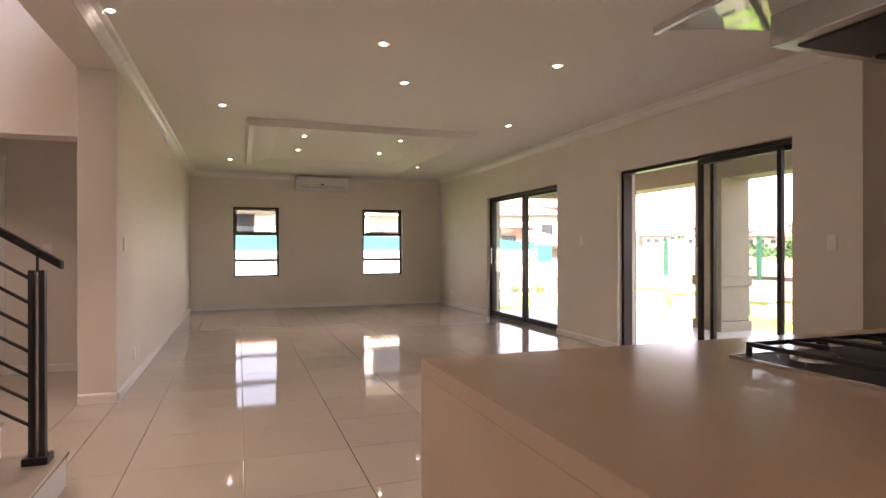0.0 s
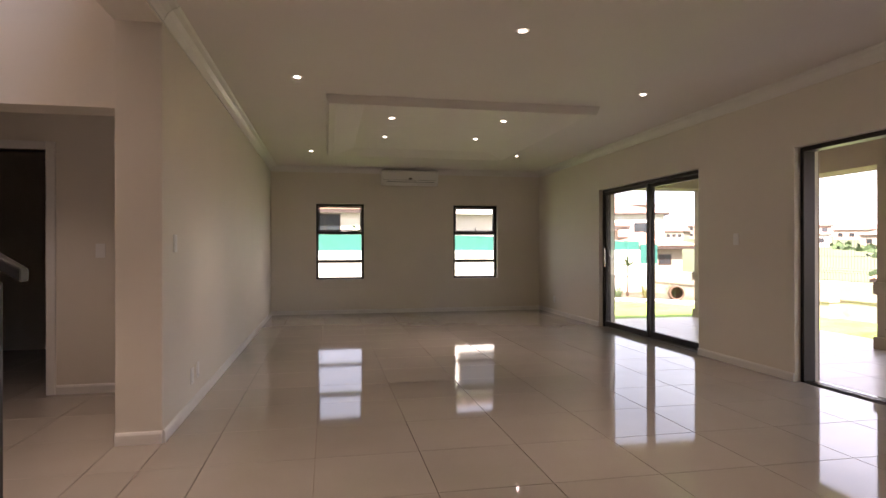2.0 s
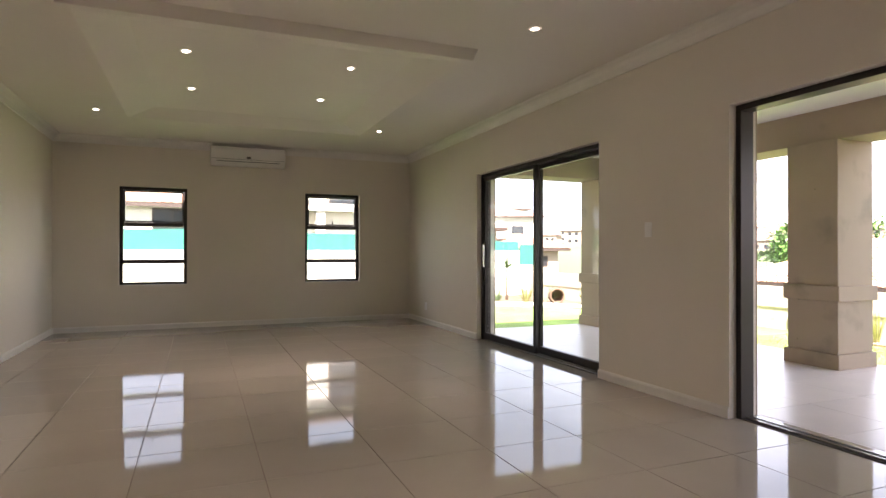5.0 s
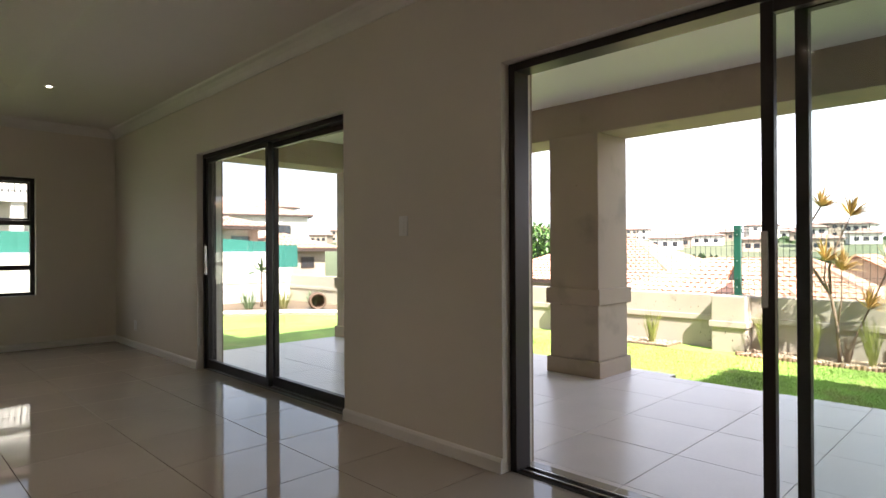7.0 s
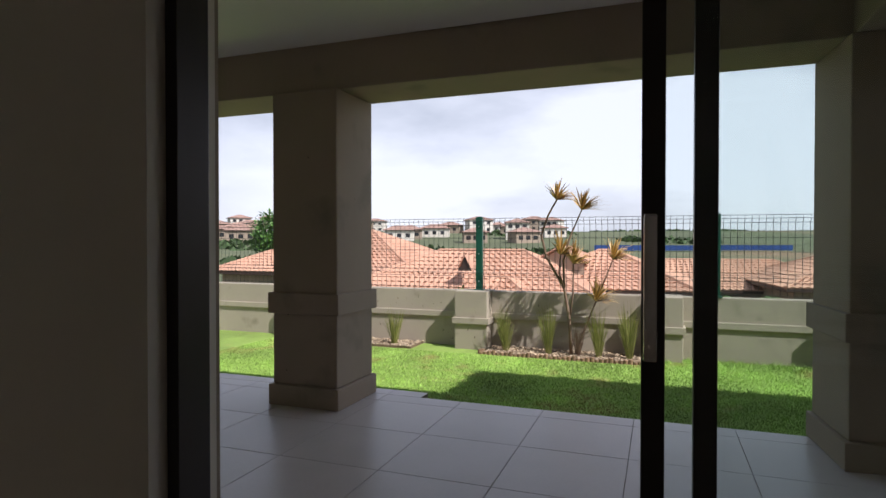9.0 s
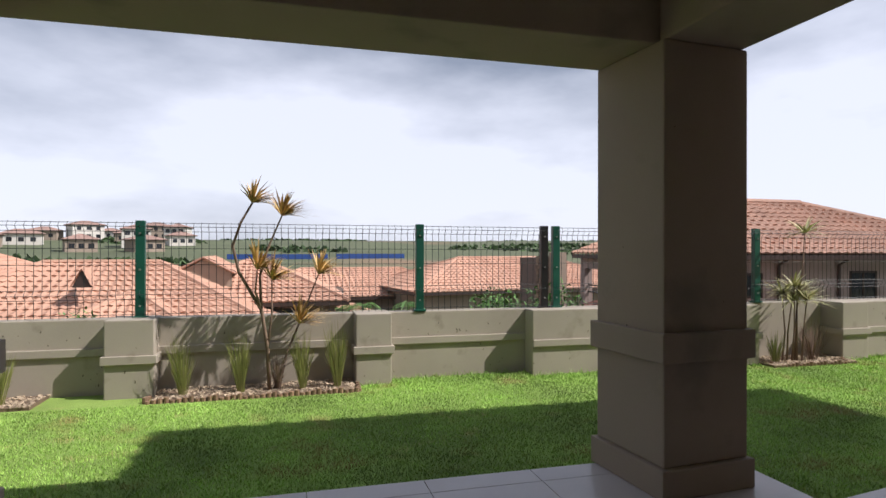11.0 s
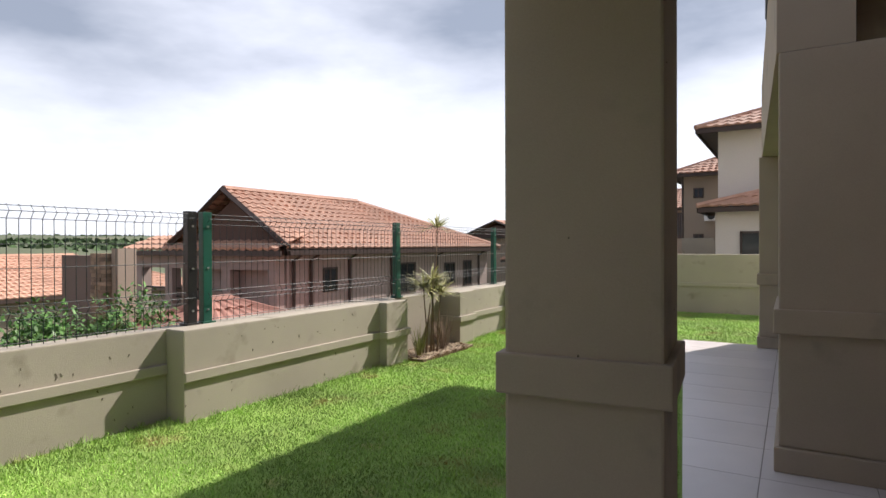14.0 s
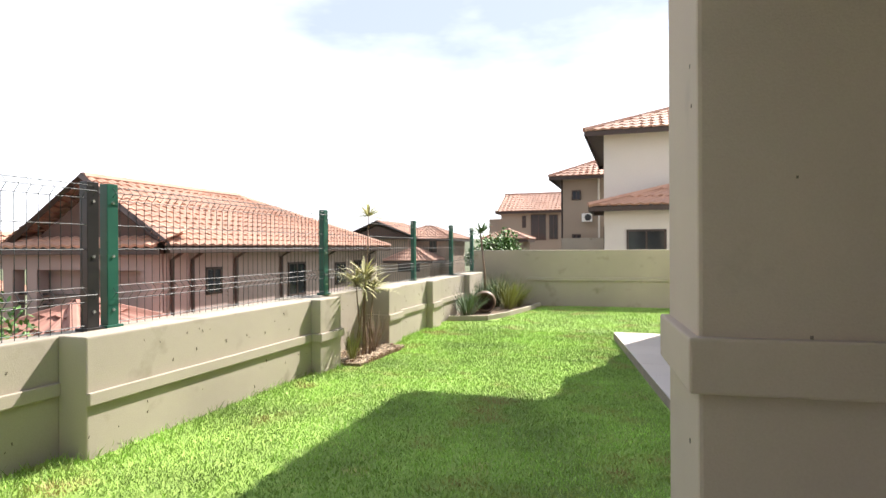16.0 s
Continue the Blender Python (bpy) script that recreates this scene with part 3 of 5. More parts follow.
def house(name, label, cx, cy, w, l, turn, z0, eave, ridge, wall_mat, roof_mat, gable=0.0, overhang=0.5, wins=(), tile=0.3, course=0.36, group="", hip_len=None, gable_mat=None):
    """A hipped house: ridge along its length l, gable > 0 gives the near end a part gable of that ridge overrun."""
    h = thing(name, label, "house", group, (cx, cy, z0))
    h.rotation_euler = (0, 0, radians(turn))
    E, R = eave - z0, ridge - z0
    a, b = w / 2, l / 2
    part("wall", Shape().box(-a, a, -b, b, -2.5, E), wall_mat, h)
    A, Bb = a + overhang, b + overhang
    hip = hip_len or min(A * 0.95, Bb * 0.9)
    y1 = Bb - (hip if not gable else 0.15)
    y0 = -Bb + hip
    slopes = [((A, -Bb, E), (A, Bb, E), (0, y1, R), (0, y0, R)), ((-A, Bb, E), (-A, -Bb, E), (0, y0, R), (0, y1, R)), ((-A, -Bb, E), (A, -Bb, E), (0.01, y0, R), (-0.01, y0, R))]
    if not gable:
        slopes.append(((A, Bb, E), (-A, Bb, E), (-0.01, y1, R), (0.01, y1, R)))
    for q in slopes:
        quick("roof_slope", roof_face(Shape(), *q, tile, course), roof_mat, h)
    roof = h
    rid = Shape().tube([(0, y0, R + 0.02), (0, y1, R + 0.02)], 0.10, 6)
    for p in [((A, -Bb, E + 0.03), (0, y0, R)), ((-A, -Bb, E + 0.03), (0, y0, R))] + ([] if gable else [((A, Bb, E + 0.03), (0, y1, R)), ((-A, Bb, E + 0.03), (0, y1, R))]):
        rid.tube(p, 0.09, 6)
    part("ridge_cap", rid, roof_mat, roof)
    if gable:
        part("gable", Shape().poly((-a, b, E), (a, b, E), (0, b, R - 0.3)).poly((-a, b - 0.1, E), (0, b - 0.1, R - 0.3), (a, b - 0.1, E)), gable_mat or M_GABLE, h, "gable wall")
        part("barge_board", Shape().tube([(-A, Bb - 0.1, E), (0, Bb - 0.1, R), (A, Bb - 0.1, E)], 0.09, 4), M_FASCIA, roof)
    fa = Shape().box(A - 0.03, A, -Bb, Bb, E - 0.17, E - 0.01).box(-A, -A + 0.03, -Bb, Bb, E - 0.17, E - 0.01)
    fa.box(-A, A, -Bb, -Bb + 0.03, E - 0.17, E - 0.01).box(-A, A, Bb - 0.03, Bb, E - 0.17, E - 0.01)
    fa.box(-A, A, -Bb, Bb, E - 0.03, E - 0.012)
    part("fascia", fa, M_FASCIA, roof, "dark brown eave boards and soffit")
    for side, u, zc, ww, hh in wins:
        m = {"+x": Matrix.Translation((a, u, zc)), "-x": Matrix.Translation((-a, u, zc)) @ Matrix.Rotation(math.pi, 4, "Z"),
             "+y": Matrix.Translation((u, b, zc)) @ Matrix.Rotation(math.pi / 2, 4, "Z"), "-y": Matrix.Translation((u, -b, zc)) @ Matrix.Rotation(-math.pi / 2, 4, "Z")}[side]
        wn_ = part("window", Shape().box(-0.02, 0.03, -ww / 2, ww / 2, -hh / 2, -hh / 2 + 0.06, m).box(-0.02, 0.03, -ww / 2, ww / 2, hh / 2 - 0.06, hh / 2, m)
                   .box(-0.02, 0.03, -ww / 2, -ww / 2 + 0.06, -hh / 2, hh / 2, m).box(-0.02, 0.03, ww / 2 - 0.06, ww / 2, -hh / 2, hh / 2, m)
                   .box(-0.02, 0.025, -0.025, 0.025, -hh / 2, hh / 2, m), M_FASCIA, h)
        part("pane", Shape().box(-0.015, 0.008, -ww / 2, ww / 2, -hh / 2, hh / 2, m), M_PANE, wn_)
    return h


# unseen roof, added with its eaves fitted to the shadow edge on the lawn
wr = thing("wing_roof", "terracotta tiled hip roof over the house's upper storey", "roof", at=(0, 0, 5.34))
RX0, RX1, RY0, RY1 = 2.2, 7.28, -4.9, 1.15
for q in (((RX1, RY0, 0), (RX1, RY1, 0), (4.75, RY1 - 2.5, 1.5), (4.75, RY0 + 2.5, 1.5)), ((RX0, RY1, 0), (RX0, RY0, 0), (4.75, RY0 + 2.5, 1.5), (4.75, RY1 - 2.5, 1.5)),
          ((RX1, RY1, 0), (RX0, RY1, 0), (4.74, RY1 - 2.5, 1.5), (4.76, RY1 - 2.5, 1.5)), ((RX0, RY0, 0), (RX1, RY0, 0), (4.76, RY0 + 2.5, 1.5), (4.74, RY0 + 2.5, 1.5))):
    quick("roof_slope", roof_face(Shape(), *q), M_ROOF, wr)
part("soffit", Shape().box(RX0, RX1, RY0, RY1, -0.16, -0.02), M_FASCIA, wr, "dark brown eave boards")

# ---- the ground ----
def ground_z(x, y):
    r = math.hypot(x - 5, y)
    fall = min(1.0, max(0.0, (x - 11.2) / 9.0))
    z = -0.55 - 3.6 * fall
    if x > 11:
        z += 3.0 * min(1, max(0, (r - 60) / 60)) + 6.5 * min(1, max(0, (r - 130) / 120))
    z += 6.0 * min(1, max(0, (y - 25) / 70)) * min(1, max(0, (100 - x) / 60)) 
    return z + 0.4 * noise.noise(Vector((x * 0.03, y * 0.03, 0))) * min(1, r / 40)


gs = Shape()
xs = sorted(set([-900, -500, -250, -120, -60, -30, -10, 0, 5, 9, 10.9, 11.1, 12, 14, 16, 18, 20.5] + [24 + 6 * k for k in range(22)] + [160 + 25 * k for k in range(12)] + [500, 700, 1000, 1500, 2500]))
ys = sorted(set([-2500, -1500, -900, -600, -400, -250, -180] + [-130 + 10 * k for k in range(27)] + [145 + 30 * k for k in range(8)] + [450, 700, 1000, 1500, 2500]))
for y in ys:
    for x in xs:
        gs.v.append((x, y, ground_z(x, y)))
nx = len(xs)
for j in range(len(ys) - 1):
    for i in range(nx - 1):
        gs.f.append((j * nx + i, j * nx + i + 1, (j + 1) * nx + i + 1, (j + 1) * nx + i))
tagged(quick("ground", gs, M_VALLEY, None, True), "open valley ground of grass and bare red earth", "ground", "", "structure")

SOUTH = ((10.95, -8.5), (4.0, -8.95))      # the boundary wall at the lawn's end
s = Shape().prism([(XO + 0.02, -9.1), (11.02, -8.6), (11.02, 18.9), (-6, 18.9), (-6, 12.06), (XO + 0.02, 12.06)], -0.75, LAWN)
struct("lawn", s, M_TURF, "mown green lawn with paler worn patches", "lawn")

# ---- ceiling lamps ----
def downlight(x, y, z, watts=8.0):
    d = thing("downlight", "small round recessed ceiling downlight, switched on", "downlight", "ceiling downlights", (x, y, z))
    ring = Shape()
    n = 24
    for k in range(n):
        a = 2 * math.pi * k / n
        c, s_ = math.cos(a), math.sin(a)
        ring.v += [(0.047 * c, 0.047 * s_, -0.0005), (0.044 * c, 0.044 * s_, -0.006), (0.033 * c, 0.033 * s_, -0.006), (0.031 * c, 0.031 * s_, -0.001)]
    for k in range(n):
        i, j = 4 * k, 4 * ((k + 1) % n)
        ring.f += [(i + q, j + q, j + q + 1, i + q + 1) for q in range(3)]
    part("trim_ring", ring, M_TRIM, d)
    part("lens", Shape().disc((0, 0), 0.019, -0.004, -0.001, 20), M_GLOW, d, "bright warm lamp face")
    spot_lamp(x, y, z - 0.03, watts, (1.0, 0.85, 0.72))


for x, y in ((-0.13, 6.03), (3.21, 6.0), (-0.115, 10.0), (3.2, 9.93), (1.48, 4.6), (1.06, 3.66), (2.56, 3.70)):
    downlight(x, y, CEIL)
for x, y in ((0.87, 7.5), (2.2, 7.42), (0.90, 8.66), (2.16, 8.6)):
    downlight(x, y, CEIL)
# all but the first are unseen, added on a guessed grid for warm fill
for x, y in ((-0.74, 3.62), (0.4, 1.9), (2.4, 1.9), (0.9, -1.2), (2.6, -1.2), (0.9, -3.0), (2.6, -3.0)):
    downlight(x, y, CEIL, 12.0)
# unseen stair hall and passage lamps, added to brighten these spaces
for x, y in ((-2.6, 1.5), (-2.6, 3.4), (-3.8, 0.0)):
    downlight(x, y, 5.4, 30.0)
downlight(-2.0, 5.4, 2.6, 5.0)

# ---- air conditioner ----
ac = thing("air_conditioner", "white wall-mounted split air conditioner with a small dark display", "air conditioner", at=(1.66, YF, 2.415))
prof = [(-0.002, 0.0), (-0.12, 0.0), (-0.185, 0.045), (-0.21, 0.09), (-0.212, 0.22), (-0.195, 0.262), (-0.16, 0.275), (-0.002, 0.275)]
sh, k = Shape(), len(prof)
for x in (-0.535, 0.535):
    sh.v += [(x, y, z) for y, z in prof]
sh.f += [tuple(range(k)), tuple(range(2 * k - 1, k - 1, -1))] + [(i, (i + 1) % k, k + (i + 1) % k, k + i) for i in range(k)]
part("body", sh, M_PLASTIC, ac, bevel=0.006)
part("louvre", Shape().box(-0.45, 0.45, -0.2, -0.17, 0.052, 0.058, Matrix.Rotation(0, 4, "X")), M_DARK, ac, "dark louvre slot")
part("flap", Shape().box(-0.47, 0.47, -0.178, -0.125, 0.012, 0.020), M_PLASTIC, ac, bevel=0.002)
part("display", Shape().box(-0.03, 0.03, -0.216, -0.2, 0.10, 0.13), M_DARK, ac, "small dark display window", 0.004)
part("panel_seam", Shape().box(-0.52, 0.52, -0.2135, -0.2, 0.085, 0.088), M_DARK, ac)


# ---- switches and sockets ----
def wall_plate(name, label, x, y, z, face, w=0.075, h=0.12, rocker=1):
    p = thing(name, label, "socket" if "socket" in name else "switch", at=(x, y, z))
    m = {"+x": Matrix.Identity(4), "-x": Matrix.Rotation(math.pi, 4, "Z"), "-y": Matrix.Rotation(-math.pi / 2, 4, "Z")}[face]
    part("plate", Shape().box(0.0005, 0.009, -w / 2, w / 2, -h / 2, h / 2, m), M_PLASTIC, p, bevel=0.002)
    for k in range(rocker):
        part("rocker", Shape().box(0.009, 0.013, -0.012, 0.012, -0.022 + (k - rocker / 2 + 0.5) * 0.05, 0.022 + (k - rocker / 2 + 0.5) * 0.05, m), M_PLASTIC, p, bevel=0.001)
    if "socket" in name:
        for dy in (-0.014, 0.014):
            part("pin_hole", Shape().box(0.0085, 0.0095, dy - 0.004, dy + 0.004, -0.045, -0.037, m), M_DARK, p)
    return p


wall_plate("light_switch", "white plastic light switch on the long wall", XL, 4.91, 1.25, "+x", rocker=2)
wall_plate("wall_socket", "white plastic wall socket low on the wall", XL, 5.405, 0.25, "+x", 0.09, 0.12)
wall_plate("data_socket", "white plastic data socket low on the wall", XL, 5.60, 0.26, "+x", 0.075, 0.12, 0)
wall_plate("light_switch", "white plastic light switch between the patio doors", XR, 6.04, 1.305, "-x", rocker=2)
wall_plate("wall_socket", "white plastic wall socket near the end wall", XR, 11.0, 0.27, "-x", 0.09, 0.12)
wall_plate("light_switch", "white plastic light switch beside the kitchen", XR, 2.60, 1.25, "-x", rocker=1)
wall_plate("light_switch", "white plastic light switch in the passage", -1.75, 6.1, 1.2, "-y", rocker=2)

# ---- kitchen island, hob, extractor hood ----
isl = thing("kitchen_island", "cream stone-clad kitchen island with a solid top", "kitchen island", at=(0.505, -0.28, 0.0))
part("base", Shape().box(0.03, 2.55, 0.03, 1.15, 0.08, 0.868), M_STONE, isl, bevel=0.004)
part("plinth", Shape().box(0.08, 2.5, 0.08, 1.1, 0.0, 0.08), M_DARK, isl)
part("waterfall_end", Shape().box(0.0, 0.03, 0.0, 1.185, 0.0, 0.8675), M_STONE, isl)
part("worktop", Shape().box(0.0, 2.6, 0.0, 1.185, 0.868, 0.908), M_STONE, isl, bevel=0.0015)

hob = thing("gas_hob", "black gas hob with iron pan supports in the island", "hob", at=(1.30, 0.13, 0.909))
part("hob_glass", Shape().box(0.008, 0.88, 0.008, 0.492, 0.0, 0.007), M_DARK, hob, bevel=0.002)
part("steel_edge", Shape().box(0, 0.888, 0, 0.008, 0, 0.009).box(0, 0.888, 0.492, 0.5, 0, 0.009).box(0, 0.008, 0.008, 0.492, 0, 0.009).box(0.88, 0.888, 0.008, 0.492, 0, 0.009), M_CHROME, hob)
for bx, by, r in ((0.16, 0.13, 0.035), (0.16, 0.37, 0.05), (0.44, 0.25, 0.065), (0.72, 0.13, 0.05), (0.72, 0.37, 0.035)):
    bn = part("burner", Shape().tube([(bx, by, 0.007), (bx, by, 0.018)], [r * 1.25, r * 1.2], 20), M_CHROME, hob, "steel burner ring")
    part("burner_cap", Shape().tube([(bx, by, 0.018), (bx, by, 0.026)], [r, r * 0.9], 20), M_BLACK, bn)
for x0, x1 in ((0.03, 0.30), (0.31, 0.57), (0.58, 0.85)):
    g = Shape()
    for y in (0.03, 0.46):
        g.box(x0, x1, y, y + 0.012, 0.034, 0.046)
    for x in (x0, x1 - 0.012):
        g.box(x, x + 0.012, 0.042, 0.46, 0.034, 0.046)
    for x in (x0, x1 - 0.012):
        for y in (0.03, 0.46):
            g.box(x, x + 0.012, y, y + 0.012, 0.007, 0.034)
    xm = (x0 + x1) / 2
    g.box(xm - 0.005, xm + 0.005, 0.042, 0.16, 0.036, 0.048).box(xm - 0.005, xm + 0.005, 0.34, 0.46, 0.036, 0.048)
    part("pan_support", g, M_BLACK, hob, bevel=0.002)

hood = thing("extractor_hood", "steel extractor hood with curved glass canopy above the island", "extractor hood", at=(1.70, 0.36, 1.74))
part("body", Shape().box(-0.33, 0.33, -0.20, 0.20, 0.0, 0.085), M_CHROME, hood, bevel=0.004)
part("chimney", Shape().box(-0.15, 0.15, -0.14, 0.14, 0.085, CEIL - 1.741), M_CHROME, hood, bevel=0.003)
part("filter", Shape().box(-0.28, -0.01, -0.16, 0.16, -0.004, 0.002).box(0.01, 0.28, -0.16, 0.16, -0.004, 0.002), M_DARK, hood, "dark grease filters")
sh, n = Shape(), 14
for k in range(n + 1):
    x = -0.62 + 1.24 * k / n
    z = 0.10 - 0.16 * (x / 0.62) ** 2 * 0.35
    for y in (-0.30, 0.30):
        sh.v += [(x, y, z), (x, y, z + 0.008)]
for k in range(n):
    i = 4 * k
    sh.f += [(i, i + 4, i + 6, i + 2), (i + 1, i + 3, i + 7, i + 5), (i, i + 1, i + 5, i + 4), (i + 2, i + 6, i + 7, i + 3)]
sh.f += [(0, 2, 3, 1), (4 * n, 4 * n + 1, 4 * n + 3, 4 * n + 2)]
part("glass_canopy", sh, M_HOODGLASS, hood, "clear curved glass")
for x0_ in (-0.625, 0.612):
    part("canopy_rim", Shape().box(x0_, x0_ + 0.013, -0.30, 0.30, 0.036, 0.056), M_CHROME, hood)
# ---- stairs with railing ----
st = thing("staircase", "white staircase with tiled treads rising from the hall", "staircase", at=(-0.80, 1.75, 0.0))
RISE, GO, SW = 0.178, 0.28, 1.09
for k in range(9):
    x1_ = -k * GO
    z1_ = (k + 1) * RISE
    part("step", Shape().box(x1_ - GO, x1_ - 0.0, 0, SW, 0.0 if k < 3 else z1_ - 0.35, z1_ - 0.021), M_TRIM, st)
    part("tread", Shape().box(x1_ - GO, x1_ + 0.012, -0.004, SW + 0.004, z1_ - 0.02, z1_), M_TILE, st, "cream tiled tread", 0.004)
rl = thing("stair_railing", "dark steel stair railing with a flat handrail and sloping bars", "railing", at=(-0.885, 2.695, RISE))
part("base_plate", Shape().box(-0.055, 0.055, -0.055, 0.055, 0.0, 0.035), M_BLACK, rl, bevel=0.006)
for dx in (-0.022, 0.022):
    part("post", Shape().box(dx - 0.013, dx + 0.013, -0.022, 0.022, 0.035, 0.93), M_BLACK, rl, bevel=0.003)
part("post_inlay", Shape().box(-0.008, 0.008, -0.008, 0.008, 0.035, 0.90), M_CHROME, rl, "steel inlay between the post's halves")
slope = RISE / GO
part("bracket", Shape().tube([(0, 0, 0.92), (0, 0, 1.0)], 0.007, 8), M_BLACK, rl)
hr = Shape()
for (x, z) in ((0.105, 1.018 - 0.105 * slope), (-2.2, 1.018 + 2.2 * slope)):
    hr.v += [(x, -0.03, z - 0.02), (x, 0.03, z - 0.02), (x, 0.03, z + 0.022), (x, -0.03, z + 0.022)]
hr.f += [(0, 1, 2, 3), (7, 6, 5, 4)] + [(i, (i + 1) % 4, 4 + (i + 1) % 4, 4 + i) for i in range(4)]
part("handrail", hr, M_BLACK, rl, bevel=0.008)
for k in range(7):
    z = 0.16 + k * 0.118
    part("bar", Shape().tube([(-0.03, 0, z + 0.02), (-2.2, 0, z + 0.02 + 2.17 * slope)], 0.0085, 8), M_BLACK, rl)
for j in (4, 7):
    part("post", Shape().box(-j * GO - 0.02, -j * GO + 0.02, -0.02, 0.02, j * RISE, j * RISE + 0.95), M_BLACK, rl)

# ---- garden wall and fence ----
GX = 10.80                                   # the wall's face; piers stand proud of it
PIERS = [(14.6, 15.1), (11.4, 11.85), (8.9, 9.35), (6.19, 6.65), (3.75, 4.15), (1.60, 2.05), (-1.12, -0.66), (-2.95, -2.5), (-4.75, -4.32), (-7.0, -6.6)]
gw = thing("garden_wall", "low taupe rendered garden wall with piers and a moulded band", "wall", at=(GX, 0, LAWN), kind="structure")
part("wall_panel", Shape().box(0.13, 0.33, -2.7, 18.9, -0.4, 0.78), M_GWALL, gw, bevel=0.012)
part("band", Shape().box(0.102, 0.13, 2.05, 18.9, 0.40, 0.485), M_GWALL, gw, bevel=0.008)
# the thicker stretches that start at a pier
for a, b in ((-0.70, 2.05), (-8.3, -2.54)):
    part("wall_panel", Shape().box(-0.11, 0.129 if a > -1 else 0.33, a, b, -0.4, 0.785), M_GWALL, gw, bevel=0.012)
    part("band", Shape().box(-0.138, -0.11, a, b, 0.345, 0.43), M_GWALL, gw, bevel=0.008)
rng = random.Random(5)
for a, b in PIERS:
    if 1 < a < 2:
        continue
    k = 0.0 if a > 1 else 0.11
    p = part("pier", Shape().box(-0.11 - k, 0.332, a, b, -0.4, 0.79), M_GWALL, gw, bevel=0.012)
    part("pier_band", Shape().box(-0.14 - k, -0.105 - k, a - 0.028, b + 0.028, 0.345, 0.43).box(-0.11 - k, 0.13, a - 0.028, a + 0.002, 0.345, 0.43).box(-0.11 - k, 0.13, b - 0.002, b + 0.028, 0.345, 0.43), M_GWALL, p, bevel=0.006)
ch = Shape()
for _ in range(170):
    y, z, w = rng.uniform(-8, 9), rng.choice((rng.uniform(0.08, 0.38), rng.uniform(0.5, 0.72))), rng.uniform(0.002, 0.006)
    k = -0.11 if any(a < y < b for a, b in PIERS) or -0.66 < y < 2.05 or y < -2.5 else 0.13
    t = rng.uniform(-0.6, 0.6)
    m = Matrix.Translation((k, y, z)) @ Matrix.Rotation(t, 4, "X")
    ch.box(-0.0025, 0.002, -w, w, -w * rng.uniform(1, 4), w * 2, m)
part("plaster_chips", ch, M_WEAR, gw, "small dark chips in the plaster")

fence = thing("fence", "dark green welded mesh security fence on steel posts", "fence", at=(10.97, 0, 0.49))
POSTS = [15.4, 12.4, 9.38, 6.376, 3.373, 1.78, 1.62, -1.42, -4.45, -6.6, -8.2]
for y in POSTS:
    dark = abs(y - 1.78) < 0.01
    p = part("post", Shape().box(-0.035, 0.035, y - 0.046, y + 0.046, 0.0, 1.015).box(-0.055, 0.055, y - 0.07, y + 0.07, -0.01, 0.012), M_BLACK if dark else M_GREENP, fence, bevel=0.004)
    for z in (0.12, 0.5, 0.88):
        part("bolt", Shape().tube([(-0.034, y, z), (-0.045, y, z)], 0.011, 6), M_BOLT, p)


def fold(z):
    """How far the mesh is bent out at a height."""
    for c in (0.24, 0.95):
        if abs(z - c) < 0.05:
            return 0.045 * (1 - abs(z - c) / 0.05)
    return 0.0


def mesh_panel(y0, y1):
    sh = Shape()
    zs = [0.0, 0.19, 0.24, 0.29, 0.55, 0.90, 0.95, 1.0]
    n = max(2, round((y1 - y0) / 0.075))
    for k in range(n + 1):
        y = y0 + (y1 - y0) * k / n
        sh.tube([(-0.02 - fold(z), y, z) for z in zs], 0.0031, 4, False)
    for z in (0.03, 0.19, 0.24, 0.29, 0.55, 0.72, 0.90, 0.95, 0.99):
        sh.tube([(-0.024 - fold(z), y0, z), (-0.024 - fold(z), y1, z)], 0.0028, 4, False)
    quick("wire_mesh", sh, M_WIRE, fence)


for a, b in zip(POSTS[1:], POSTS):
    if b - a > 0.5:
        mesh_panel(a, b)

# boundary wall at the lawn's end
d = Vector((SOUTH[1][0] - SOUTH[0][0], SOUTH[1][1] - SOUTH[0][1], 0))
sw = thing("boundary_wall", "plain taupe rendered boundary wall with a band", "wall", at=(SOUTH[0][0], SOUTH[0][1], LAWN), kind="structure")
sw.rotation_euler = (0, 0, math.atan2(d.y, d.x))
part("wall_panel", Shape().box(-0.1, d.length, 0, 0.2, -0.4, 1.28), M_GWALL, sw, bevel=0.012)
part("band", Shape().box(1.2, d.length, -0.03, 0.0, 0.58, 0.66), M_GWALL, sw, bevel=0.006)
# northern boundary with shade net
nw = thing("north_boundary_wall", "pale rendered boundary wall with green shade net above", "wall", at=(-6, 18.9, LAWN), kind="structure")
part("wall_panel", Shape().box(0, 16.55, 0, 0.2, -0.4, 1.46), M_HWHITE, nw, bevel=0.012)
part("wall_panel", Shape().box(16.552, 17.0, 0, 0.2, -0.4, 1.0), M_HWHITE, nw, bevel=0.012)
part("band", Shape().box(8, 17.0, -0.03, -0.001, 0.58, 0.66), M_HWHITE, nw, bevel=0.006)
net = Shape()
